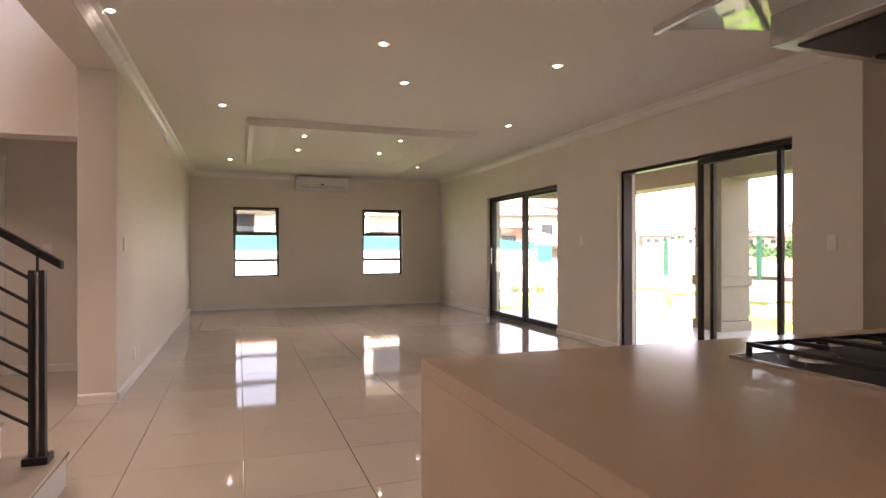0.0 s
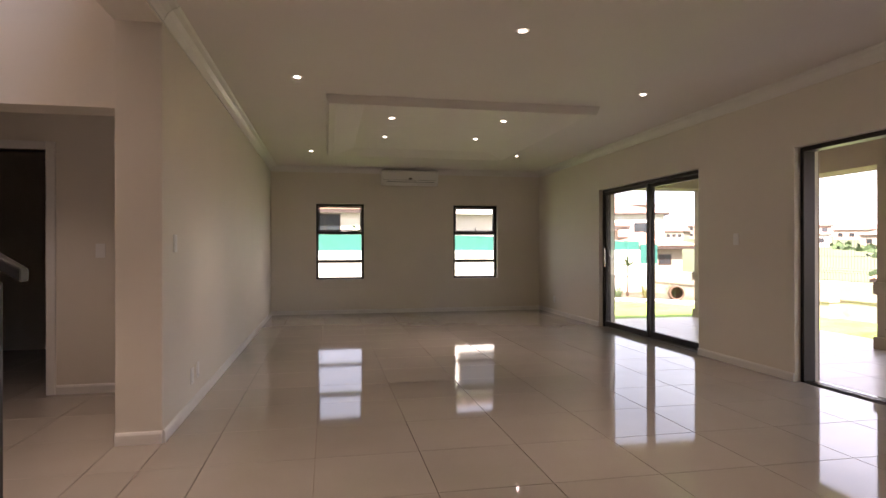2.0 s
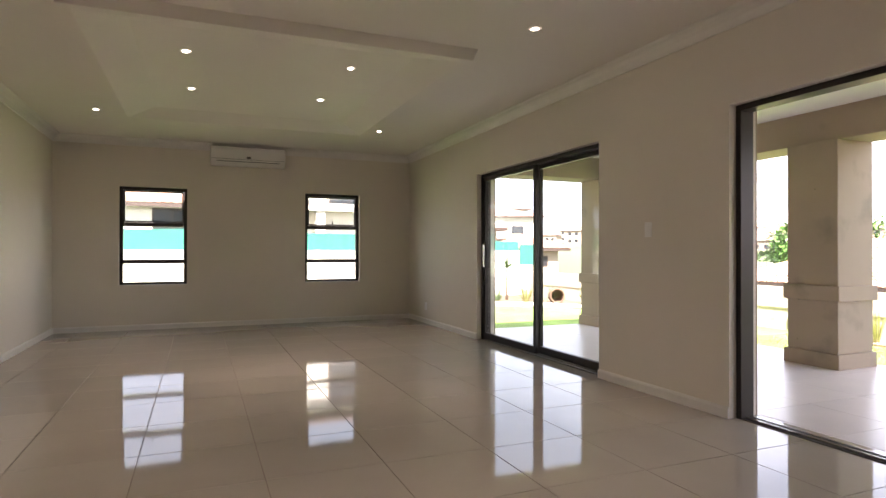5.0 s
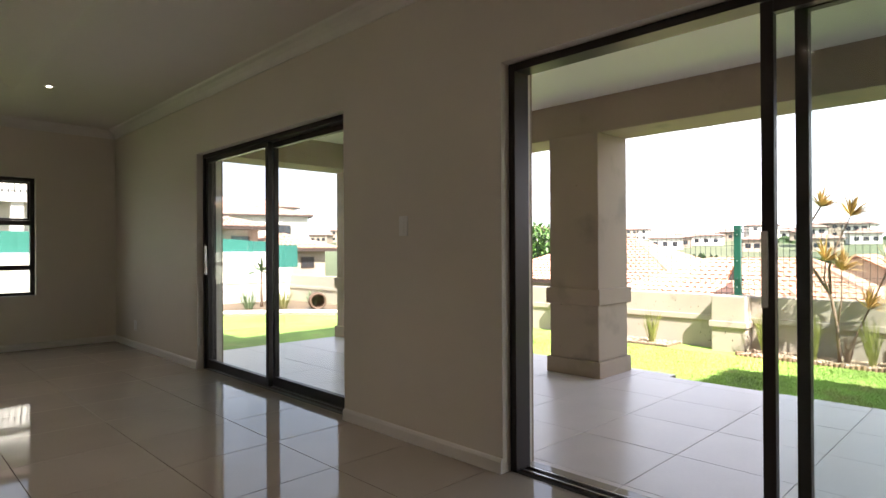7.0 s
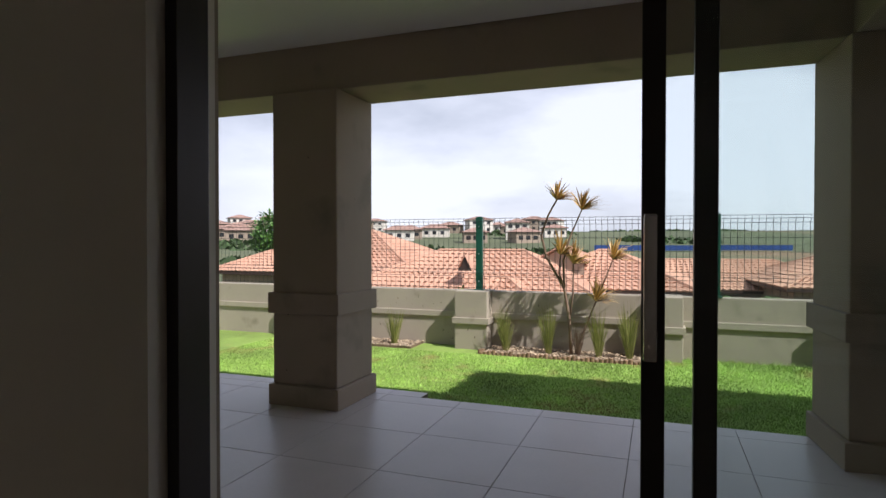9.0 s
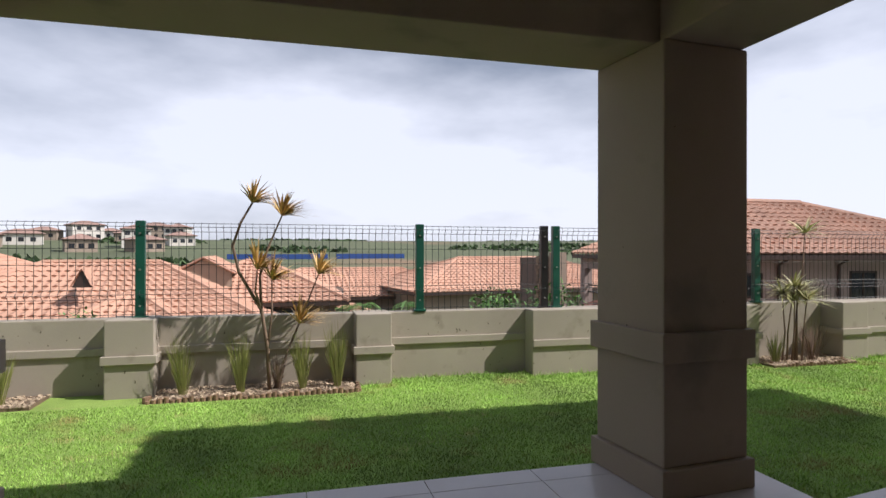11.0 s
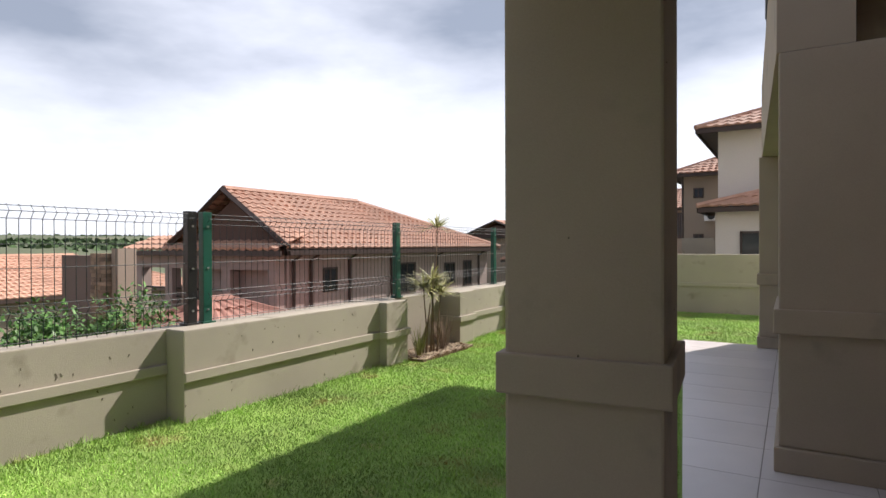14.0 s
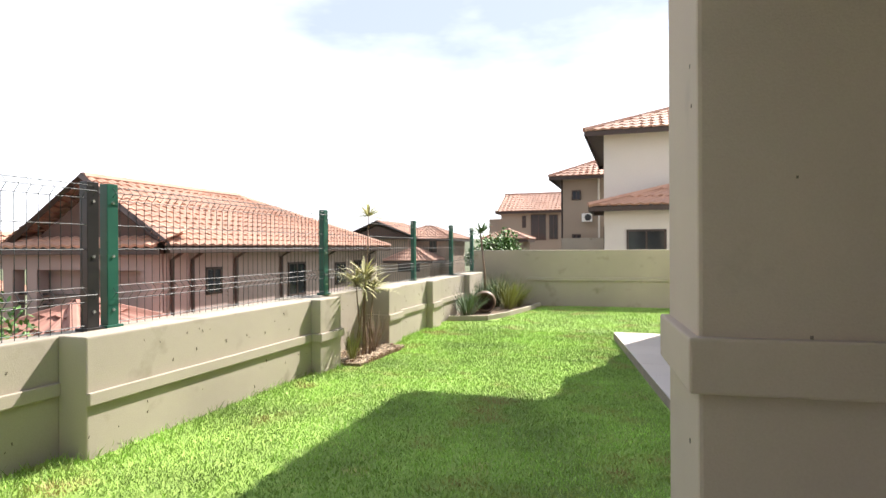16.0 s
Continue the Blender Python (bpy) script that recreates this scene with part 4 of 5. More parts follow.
for k in range(24):
    x0_, x1_ = 0.69 * k, 0.69 * (k + 1)
    t0, t1 = (2.0 - 0.02 * max(0, j - 12) + 0.02 * math.sin(j * 2.1) for j in (k, k + 1))
    net.poly((x0_, 0.09, 1.461), (x1_, 0.09, 1.461), (x1_, 0.09, t1), (x0_, 0.09, t0))
    net.poly((x0_, 0.10, 1.461), (x0_, 0.10, t0), (x1_, 0.10, t1), (x1_, 0.10, 1.461))
quick("shade_net", net, M_NET, nw)
part("shade_net", Shape().box(16.57, 17.2, 0.02, 0.04, 1.0, 1.66), M_NET, nw, "green shade cloth")

# ---- neighbouring houses ----
gh = house("gabled_house", "mauve rendered house under a terracotta tile roof with a dark gable", 19.6, -11.5, 4.2, 11.5, 0, -2.4, 1.12, 2.74, M_MAUVE, M_ROOF, gable=1, overhang=0.4, hip_len=6.5,
           wins=(("-x", 4.1, 2.65, 0.6, 0.68), ("-x", 0.27, 2.5, 1.0, 1.05), ("-x", -2.6, 2.55, 0.8, 0.8), ("-x", -4.0, 2.5, 0.7, 1.0)))
for y in (5.55, 4.9, 3.3, 1.2, -1.6, -4.9):
    part("downpipe", Shape().tube([(-2.46, y, 3.38), (-2.16, y, 3.2), (-2.16, y, -1.0)], 0.045, 8), M_FASCIA, gh, "dark brown downpipe")
part("gutter", Shape().box(-2.6, -2.51, -6.1, 6.1, 3.36, 3.46), M_FASCIA, gh, "dark brown gutter")
lean = thing("veranda_roof", "pale terracotta lean-to roof under the dark gable", "roof", at=(19.6, -5.7, 1.05))
quick("roof", roof_face(Shape(), (-2.5, 0.55, 0.05), (4.1, 0.55, 0.05), (4.1, -0.6, 0.46), (-2.5, -0.6, 0.46)), M_ROOF_PALE, lean)
part("fascia", Shape().box(-2.5, 4.1, 0.5, 0.54, -0.12, 0.02), M_FASCIA, lean)
part("lintel", Shape().box(-2.1, 3.9, 0.0, 0.3, -0.48, -0.1), M_MAUVE, lean, "mauve rendered veranda lintel")
for x in (-1.95, -0.2, 1.5, 2.3, 3.75):
    part("post", Shape().box(x - 0.16, x + 0.16, 0.0, 0.3, -3.5, -0.48), M_MAUVE, lean)
part("rail", Shape().box(0.0, 3.8, 0.1, 0.16, -1.10, -1.05).box(0.0, 3.8, 0.1, 0.16, -1.34, -1.30), M_BLACK, lean, "black veranda rail")
house("low_outbuilding", "low outbuilding under a dark red tile roof", 16.3, -2.75, 1.8, 2.2, 4, -2.5, -0.42, 0.10, M_HWALL2, M_PAVER, overhang=0.25)
# terracotta roofs below the wall
G = "terracotta roofed houses in the valley"
house("low_house", "low house under a broad terracotta tile hip roof", 28.0, 11.4, 8.2, 11.6, 0, -3.4, -1.3, 0.74, M_HWALL, M_ROOF_PALE, group=G)
house("low_house", "low house under a higher terracotta tile hip roof", 33.0, 20.5, 9.0, 11.0, 0, -3.0, -0.4, 1.75, M_HWALL, M_ROOF_PALE, group=G)
house("low_house", "small wing under a terracotta tile hip roof", 25.0, 9.7, 3.6, 3.6, 0, -3.4, -1.35, -0.25, M_HWALL, M_ROOF_PALE, group=G, wins=(("-x", -1.2, 1.6, 0.9, 0.6),))
house("low_house", "low house under a terracotta tile roof above a dark veranda", 31.0, 6.3, 7.0, 6.4, 0, -3.4, -0.75, 0.72, M_HWALL2, M_ROOF_PALE, group=G, wins=(("-x", 1.4, 1.9, 1.1, 0.7), ("-x", -1.2, 1.9, 2.2, 0.9)))
gb = thing("roof_gablet", "small gabled dormer rising from a terracotta roof", "dormer", at=(28.3, 8.0, 0.3))
for sg in (-1, 1):
    quick("roof_slope", roof_face(Shape(), (-0.1, sg * 1.15, 0.0), (3.6, sg * 1.15, 0.0), (3.6, 0, 0.62), (-0.1, 0, 0.62)), M_ROOF_PALE, gb)
part("gable", Shape().prism([(0.05, -1.0), (0.2, -1.0), (0.2, 1.0), (0.05, 1.0)], -0.6, 0.0).poly((0.05, -1.0, 0), (0.05, 1.0, 0), (0.05, 0, 0.54)), M_HWALL, gb, "beige gable wall")
part("barge_board", Shape().tube([(-0.1, -1.15, 0), (-0.1, 0, 0.62), (-0.1, 1.15, 0)], 0.05, 4), M_ROOF, gb)
house("low_house", "long low house under a pale tile roof", 41.0, 1.0, 7.0, 13.0, 4, -4.0, -1.4, 0.05, M_HWALL, M_ROOF_PALE, group=G, wins=(("-x", 2.0, 1.5, 0.5, 1.6), ("-x", 0.0, 1.7, 0.9, 0.7), ("-x", -3.0, 1.7, 0.9, 0.7)))
house("low_house", "long low house under a pale tile roof", 38.0, -8.0, 8.0, 14.0, 8, -4.0, -0.9, 0.75, M_HWALL, M_ROOF_PALE, group=G)
house("low_house", "small low house under a tile roof", 31.0, 2.2, 4.0, 3.4, 0, -4.4, -2.2, -1.3, M_HWALL, M_ROOF_PALE, group=G)
# houses beyond the boundary wall
house("tall_house", "cream two storey house with dark eaves and a tile roof", 4.34, -19.35, 8.05, 7.5, 0, -0.5, 4.88, 6.6, M_HWHITE, M_ROOF, overhang=0.6, wins=(("+x", 2.5, 2.2, 0.8, 1.0), ("+x", 0.5, 4.3, 0.9, 1.2)))
house("tall_house_annex", "single storey wing with a tiled lean roof", 5.78, -14.75, 5.0, 1.6, 0, -0.5, 2.30, 3.05, M_HWHITE, M_ROOF, overhang=0.45, wins=(("+y", 1.27, 1.55, 1.15, 1.05), ("+x", 0.2, 1.7, 0.8, 1.0)))
sh2 = house("second_house", "beige two storey house with a small window", 7.8, -28.0, 6.0, 6.0, 0, -0.5, 4.55, 6.1, M_HWALL, M_ROOF, overhang=0.62, wins=(("+y", 2.34, 4.14, 0.45, 0.48), ("+y", 2.34, 1.95, 0.45, 0.5)))
cu = part("cooling_unit", Shape().box(1.57, 2.06, 3.03, 3.30, 2.80, 3.21), M_PLASTIC, sh2, "white outdoor cooling unit", 0.01)
part("fan_grille", Shape().tube([(1.76, 3.302, 3.01), (1.76, 3.318, 3.01)], 0.16, 16), M_DARK, cu)
part("downpipe", Shape().tube([(1.25, 3.06, 5.1), (1.25, 3.06, 0.0)], 0.05, 8), M_HWHITE, sh2)
part("downpipe", Shape().tube([(3.06, 2.9, 5.1), (3.06, 2.9, 0.0)], 0.05, 8), M_FASCIA, sh2)
struct("second_house_wall", Shape().box(7.9, 10.85, -24.9, -24.7, -0.5, 1.5), M_GWALL, "low rendered yard wall before the beige house", "wall", 0.01)
th3 = house("third_house", "beige house with large dark windows and a tile roof", 12.4, -38.5, 5.0, 8.0, -90, -0.5, 3.6, 5.0, M_HWALL, M_ROOF, gable=1, overhang=0.35,
            wins=(("-x", 1.34, 2.95, 1.05, 1.8), ("-x", 2.35, 3.35, 0.28, 0.85), ("-x", 0.3, 2.95, 0.6, 1.7)))
part("side_wall", Shape().box(-2.3, 2.3, 4.002, 4.9, -2.5, 3.6), M_HWALL, th3)
house("low_annex", "low hipped tile roof in front of a house", 14.65, -30.2, 2.2, 2.2, 0, -1.2, 1.55, 2.13, M_HWALL, M_ROOF, overhang=0.3)
house("fourth_house", "terracotta roofed house with a gable behind the fence", 24.8, -37.0, 4.6, 7.0, 0, -2, 1.85, 2.95, M_HWALL, M_ROOF, gable=1, overhang=0.4)
house("fourth_house", "terracotta roofed house wing behind the fence", 22.0, -36.5, 4.0, 4.4, 90, -2, 1.7, 2.65, M_HWALL, M_ROOF, overhang=0.4, wins=(("+x", -1.0, 3.3, 0.8, 0.6), ("+x", 1.0, 3.2, 0.6, 0.9)))
house("fourth_house", "low tiled veranda roof behind the fence", 21.9, -33.2, 3.0, 2.2, 0, -2.5, 0.2, 1.1, M_HWALL, M_ROOF, overhang=0.3, wins=(("+y", 0, 2.3, 1.6, 0.7),))

# ---- floor tiles ----
def tile_mesh(name, w, l, material, t=0.008):
    sh = Shape()
    e = 0.0015
    n = [(-w / 2, -l / 2), (w / 2, -l / 2), (w / 2, l / 2), (-w / 2, l / 2)]
    k = [(-w / 2 + e, -l / 2 + e), (w / 2 - e, -l / 2 + e), (w / 2 - e, l / 2 - e), (-w / 2 + e, l / 2 - e)]
    sh.v += [(x, y, -t) for x, y in n] + [(x, y, -0.001) for x, y in n] + [(x, y, 0) for x, y in k]
    sh.f.append((8, 9, 10, 11))
    for i in range(4):
        j = (i + 1) % 4
        sh.f += [(i, j, 4 + j, 4 + i), (4 + i, 4 + j, 8 + j, 8 + i)]
    me = bpy.data.meshes.new(name)
    me.from_pydata(sh.v, [], sh.f)
    me.materials.append(material)
    return me


def lay(parent, name, x0, x1, y0, y1, ox, oy, z, material, pitch=0.61, joint=0.004):
    """Tiles on a grid through (ox, oy), cut at the edges; whole tiles share one mesh."""
    cache = {}
    i0, i1 = math.floor((x0 - ox) / pitch), math.ceil((x1 - ox) / pitch)
    j0, j1 = math.floor((y0 - oy) / pitch), math.ceil((y1 - oy) / pitch)
    for i in range(i0, i1):
        for j in range(j0, j1):
            a, b = max(x0, ox + i * pitch), min(x1, ox + (i + 1) * pitch)
            c, d_ = max(y0, oy + j * pitch), min(y1, oy + (j + 1) * pitch)
            if b - a < 0.02 or d_ - c < 0.02:
                continue
            key = (round(b - a, 3), round(d_ - c, 3))
            if key not in cache:
                cache[key] = tile_mesh(name, key[0] - joint, key[1] - joint, material)
            ob = new(name, cache[key])
            ob.parent = parent
            ob.location = ((a + b) / 2, (c + d_) / 2, z)
            ob.rotation_euler = (radians(random.uniform(-0.05, 0.05)), radians(random.uniform(-0.05, 0.05)), 0)


floor = thing("floor", "glossy cream porcelain floor tiles with thin dark joints", "floor", kind="structure")
lay(floor, "floor_tile", XL, XO + 0.012, 1.0, YF, 0.06, 4.145, 0.0, M_TILE)
hall_floor = thing("floor_stair_hall", "glossy cream porcelain tiles in the stair hall", "floor", kind="structure")
lay(hall_floor, "floor_tile", -3.2, XL, 2.0, 8.6, 0.06, 4.145, 0.0, M_TILE)
s = Shape().box(-5.0, 4.95, YB, 1.0, -0.007, 0.0).box(-5.0, -3.2, 1.0, 8.6, -0.007, 0).box(-3.2, XL, 1.0, 2.0, -0.007, 0).box(XO + 0.012, 4.95, 1.0, 2.37, -0.007, 0)
struct("floor_kitchen", s, M_TILE, "glossy cream kitchen floor", "floor")
patio_floor = thing("patio_floor", "pale grey patio tiles with thin joints", "floor", kind="structure")
lay(patio_floor, "patio_tile", XO + 0.02, 7.225, 2.365, 10.16, 7.055, 4.785, PATIO, M_PTILE, 0.605)
lay(patio_floor, "patio_tile", 7.229, 7.375, 5.72, 10.16, 7.055, 4.785, PATIO - 0.001, M_PTILE, 0.605)
walk_floor = thing("walkway_floor", "pale grey paving tiles of the walkway", "floor", kind="structure")
for k in range(11):
    y1_, y0_ = 2.35 - k * 0.58, 2.35 - (k + 1) * 0.58 + 0.005
    e1, e0 = 6.74 + (2.355 - y1_) * 0.1495, 6.74 + (2.355 - y0_) * 0.1495
    for x0_, w1, w0 in ((5.32, 5.9, 5.9), (5.905, 6.48, 6.48), (6.485, e1, e0)):
        part("walkway_tile", Shape().prism([(x0_, y0_), (w0, y0_), (w1, y1_), (x0_, y1_)], PATH_Z - 0.008, PATH_Z), M_PTILE, walk_floor)

# ---- planting beds and plants ----
def clump(name, label, cat, at, blades, height, spread, width, material, seed, group="", lean=0.0):
    r = random.Random(seed)
    t = thing(name, label, cat, group, at)
    sh = Shape()
    for _ in range(blades):
        a, q = r.uniform(0, 6.283), r.random() ** 0.6
        h = height * r.uniform(0.55, 1.0)
        b = Vector((math.cos(a), math.sin(a), 0)) * spread * 0.25 * r.random()
        tip = b + Vector((math.cos(a) * spread * q, math.sin(a) * spread * q + lean * h, h * (1 - 0.25 * q * q)))
        sh.blade(b, tip, width * r.uniform(0.6, 1.2), 0.10 * h * q)
    quick("leaves", sh, material, t)
    part("crown", Shape().tube([(0, 0, -0.02), (0, 0, 0.06)], [spread * 0.2, spread * 0.08], 8), M_STEM, t)
    return t


def rosette(sh, c, n, length, width, seed, droop=0.35, up=0.5, aim=None):
    r = random.Random(seed)
    c = Vector(c)
    for k in range(n):
        a = 2.399 * k + r.uniform(-0.3, 0.3)
        e = r.uniform(-0.45, 1.0) * 1.2 * up + 0.15
        d = Vector((math.cos(a) * math.cos(e), math.sin(a) * math.cos(e), math.sin(e)))
        if aim:
            d = (d + Vector(aim)).normalized()
        L = length * r.uniform(0.7, 1.1)
        tip = c + d * L - Vector((0, 0, droop * L * math.cos(e) * 0.5))
        sh.blade(c, tip, width, 0.06 * L)
    return sh


def strap_plant(name, label, at, stems, material, leaf_len, leaf_w, count, seed, aim=None, droop=0.35):
    t = thing(name, label, "plant", at=at)
    for k, (path, r0) in enumerate(stems):
        n = len(path)
        stem = part("stem", Shape().tube(path, [r0 * (1 - 0.5 * i / (n - 1)) for i in range(n)], 7), M_STEM, t, smooth=True)
        quick("leaves", rosette(Shape(), path[-1], count, leaf_len, leaf_w, seed + k, droop, 0.5, aim), material, stem)
    return t


def log_edge(name, pts, label, z=LAWN):
    """A low edging of short split logs set side by side along a line."""
    e = thing(name, label, "edging", at=(0, 0, z))
    r = random.Random(9)
    me = {}
    for (x0, y0), (x1, y1) in zip(pts, pts[1:]):
        L = math.hypot(x1 - x0, y1 - y0)
        n = max(1, int(L / 0.055))
        for k in range(n):
            f = (k + 0.5) / n
            key = k % 4
            if key not in me:
                p = part("log", Shape().tube([(0, 0, -0.05), (0, 0, 0.028 + 0.010 * key)], [0.028, 0.024], 7), M_LOG, e)
                me[key] = p.data
            else:
                p = new("log", me[key])
                p.parent = e
            p.location = (x0 + (x1 - x0) * f, y0 + (y1 - y0) * f, 0)
    return e


def bark(name, x0, x1, y0, y1, label, seed, z=LAWN):
    r = random.Random(seed)
    sh = Shape().box(x0, x1, y0, y1, z - 0.05, z + 0.03)
    b = tagged(part(name, sh, M_SOIL), label, "planting bed", "", "structure")
    c = Shape()
    for _ in range(int((x1 - x0) * (y1 - y0) * 700)):
        m = Matrix.Translation((r.uniform(x0, x1), r.uniform(y0, y1), z + 0.035)) @ Euler((r.uniform(-0.5, 0.5), r.uniform(-0.5, 0.5), r.uniform(0, 3.1))).to_matrix().to_4x4()
        c.box(-0.02, 0.02, -0.008, 0.008, -0.004, 0.004, m)
    tagged(quick("bark_chips", c, M_CHIP), "loose pale bark chips on a planting bed", "bark chips", "", "stuff")


bark("planting_bed", 10.42, 10.925, 4.18, 6.17, "bark covered planting bed at the garden wall", 1)
log_edge("log_edging", [(10.68, 6.22), (10.42, 6.22), (10.40, 5.2), (10.42, 4.14), (10.68, 4.14)], "low edging of short split logs")
for k, (y, h) in enumerate(((5.90, 0.72), (5.34, 0.74), (4.72, 0.74), (4.36, 0.82))):
    clump("reed_clump", "upright yellow-green reed clump", "plant", (10.58, y, LAWN + 0.03), 110, h, 0.15, 0.0065, M_REED, 20 + k, "reed clumps", 0.05)
strap_plant("dracaena", "leaning dracaena with red and gold strap leaves", (10.60, 5.06, LAWN + 0.02), [
    ([(0, 0, 0), (-0.02, 0.02, 0.45), (-0.05, 0.08, 0.85), (-0.1, 0.30, 1.25), (-0.12, 0.36, 1.52), (-0.12, 0.28, 1.76), (-0.12, 0.17, 1.96)], 0.022),
    ([(-0.05, 0.08, 0.85), (-0.02, 0.10, 1.2), (0, 0.02, 1.5), (0.03, -0.12, 1.84)], 0.016),
    ([(-0.05, 0.08, 0.85), (-0.1, 0.14, 1.05), (-0.12, 0.12, 1.28)], 0.014),
    ([(-0.02, 0.02, 0.45), (0.02, -0.02, 0.8), (0.03, -0.02, 1.16)], 0.014),
    ([(0.03, -0.04, 0), (0.03, -0.2, 0.45), (0.02, -0.36, 0.85), (0.02, -0.5, 1.22)], 0.014),
    ([(0.03, -0.04, 0), (0.02, -0.16, 0.35), (0.0, -0.30, 0.70)], 0.010)], M_DRAC, 0.38, 0.019, 95, 40, (0, -0.85, 0.25))
clump("dry_leaf_tuft", "dry brown leaf tuft at a stem's foot", "plant", (10.6, 4.98, LAWN + 0.03), 60, 0.42, 0.10, 0.011, M_STEM, 77)
# beyond the far patio column
bark("planting_bed", 10.45, 10.925, 7.2, 8.4, "bark covered planting bed at the garden wall", 3)
for k, y in enumerate((7.5, 8.1)):
    clump("reed_clump", "upright yellow-green reed clump", "plant", (10.58, y, LAWN + 0.03), 75, 0.6, 0.17, 0.009, M_REED, 30 + k, "reed clumps", 0.05)
# variegated shrub between two piers
bark("planting_bed", 10.35, 10.925, -2.48, -1.14, "earth bed between two garden wall piers", 4)
log_edge("log_edging", [(10.68, -1.10), (10.36, -1.3), (10.33, -2.3), (10.68, -2.52)], "low edging of short split logs")
strap_plant("variegated_dracaena", "cream and green variegated dracaena on thin grey stems", (10.52, -1.62, LAWN + 0.02), [
    ([(0.02 * k, 0.06 * (k - 2), 0), (0.03 * (k % 2), 0.075 * (k - 2), 0.4), (0.04 * ((k * 2) % 3 - 1), 0.08 * (k - 2), 0.82 + 0.09 * ((k * 7) % 3))], 0.014) for k in range(5)] +
    [([(0.05, -0.05, 0), (0.06, -0.1, 0.7), (0.06, -0.2, 1.2), (0.05, -0.22, 1.72)], 0.012)], M_YUCCA, 0.40, 0.022, 64, 60)
clump("dry_leaf_tuft", "dry grey-brown stems under a shrub", "plant", (10.56, -1.95, LAWN + 0.02), 90, 0.62, 0.24, 0.010, M_STEM, 78)
clump("dry_leaf_tuft", "dry grey-brown stems under a shrub", "plant", (10.56, -1.35, LAWN + 0.02), 60, 0.5, 0.16, 0.010, M_REED, 79)
# corner bed at the boundary wall
edge = [(10.66, -5.42), (10.02, -5.66), (9.78, -6.38), (9.58, -7.5), (9.48, -8.5)]
kerb = Shape()
for (x0, y0), (x1, y1) in zip(edge, edge[1:]):
    nx_, ny_ = (y1 - y0), -(x1 - x0)
    q = 0.06 / math.hypot(nx_, ny_)
    kerb.prism([(x0, y0), (x1, y1), (x1 + nx_ * q, y1 + ny_ * q), (x0 + nx_ * q, y0 + ny_ * q)], LAWN - 0.05, LAWN + 0.09)
tagged(part("bed_kerb", kerb, M_GWALL), "curved rendered kerb round a corner bed", "kerb", "", "structure")
struct("corner_bed", Shape().prism(edge + [(10.66, -8.46)], LAWN - 0.05, LAWN + 0.05), M_SOIL, "earth of a curved corner bed", "planting bed")


def clay_pot(at, turn):
    p = thing("clay_pot", "dark round clay pot lying on its side in a bed", "pot", at=at)
    sh, n, prof = Shape(), 20, [(0.0, 0.34), (0.12, 0.34), (0.19, 0.26), (0.22, 0.14), (0.20, 0.03), (0.17, -0.02), (0.20, -0.05), (0.185, -0.06), (0.15, -0.03), (0.17, 0.05), (0.19, 0.14), (0.16, 0.25), (0.0, 0.30)]
    for r_, y in prof:
        for k in range(n):
            a = 2 * math.pi * k / n
            sh.v.append((r_ * math.cos(a), y, 0.2 + r_ * math.sin(a)))
    for i in range(len(prof) - 1):
        for k in range(n):
            sh.f.append((i * n + k, i * n + (k + 1) % n, (i + 1) * n + (k + 1) % n, (i + 1) * n + k))
    b = part("body", sh, M_CLAY, p, smooth=True)
    p.rotation_euler = (0, 0, turn)
    return p


clay_pot((10.22, -6.45, LAWN + 0.06), radians(195))
for k, (x, y, h) in enumerate(((10.45, -5.95, 0.48), (9.95, -7.35, 0.66), (10.45, -7.1, 0.62), (9.88, -7.9, 0.55), (10.3, -7.7, 0.75))):
    clump("grass_clump", "arching green ornamental grass clump", "plant", (x, y, LAWN + 0.05), 260, h * 1.25, 0.55, 0.010, M_REED if k % 2 else M_ALOE, 90 + k, "ornamental grasses")
strap_plant("aloe_tree", "slender aloe with a leafy head on a bare stem", (10.42, -7.35, LAWN + 0.05), [([(0, 0, 0), (0.03, 0.02, 0.8), (0.12, 0.0, 1.60)], 0.032)], M_ALOE, 0.5, 0.05, 44, 100, droop=0.25)
# northern bed
kerb = Shape()
edge = [(4.0, 17.6), (6.0, 17.2), (8.0, 16.3), (9.2, 15.4), (10.0, 14.2), (10.79, 13.6)]
for (x0, y0), (x1, y1) in zip(edge, edge[1:]):
    nx_, ny_ = (y1 - y0), -(x1 - x0)
    q = 0.15 / math.hypot(nx_, ny_)
    kerb.prism([(x0, y0), (x1, y1), (x1 - nx_ * q, y1 - ny_ * q), (x0 - nx_ * q, y0 - ny_ * q)], LAWN - 0.05, LAWN + 0.10)
tagged(part("bed_kerb", kerb, M_HWHITE), "pale curved stone edge of a garden bed", "kerb", "", "structure")
struct("north_bed", Shape().prism([(4.0, 17.65)] + edge[1:] + [(10.79, 18.88), (4.0, 18.88)], LAWN - 0.05, LAWN + 0.05), M_SOIL, "earth of the far garden bed", "planting bed")
clay_pot((9.75, 15.55, LAWN + 0.06), radians(-25))
strap_plant("aloe_tree", "slender aloe with a leafy head on a bare stem", (9.2, 17.3, LAWN + 0.05), [([(0, 0, 0), (0.0, 0.02, 0.5), (0.0, 0.0, 0.92)], 0.04)], M_ALOE, 0.7, 0.06, 34, 110)
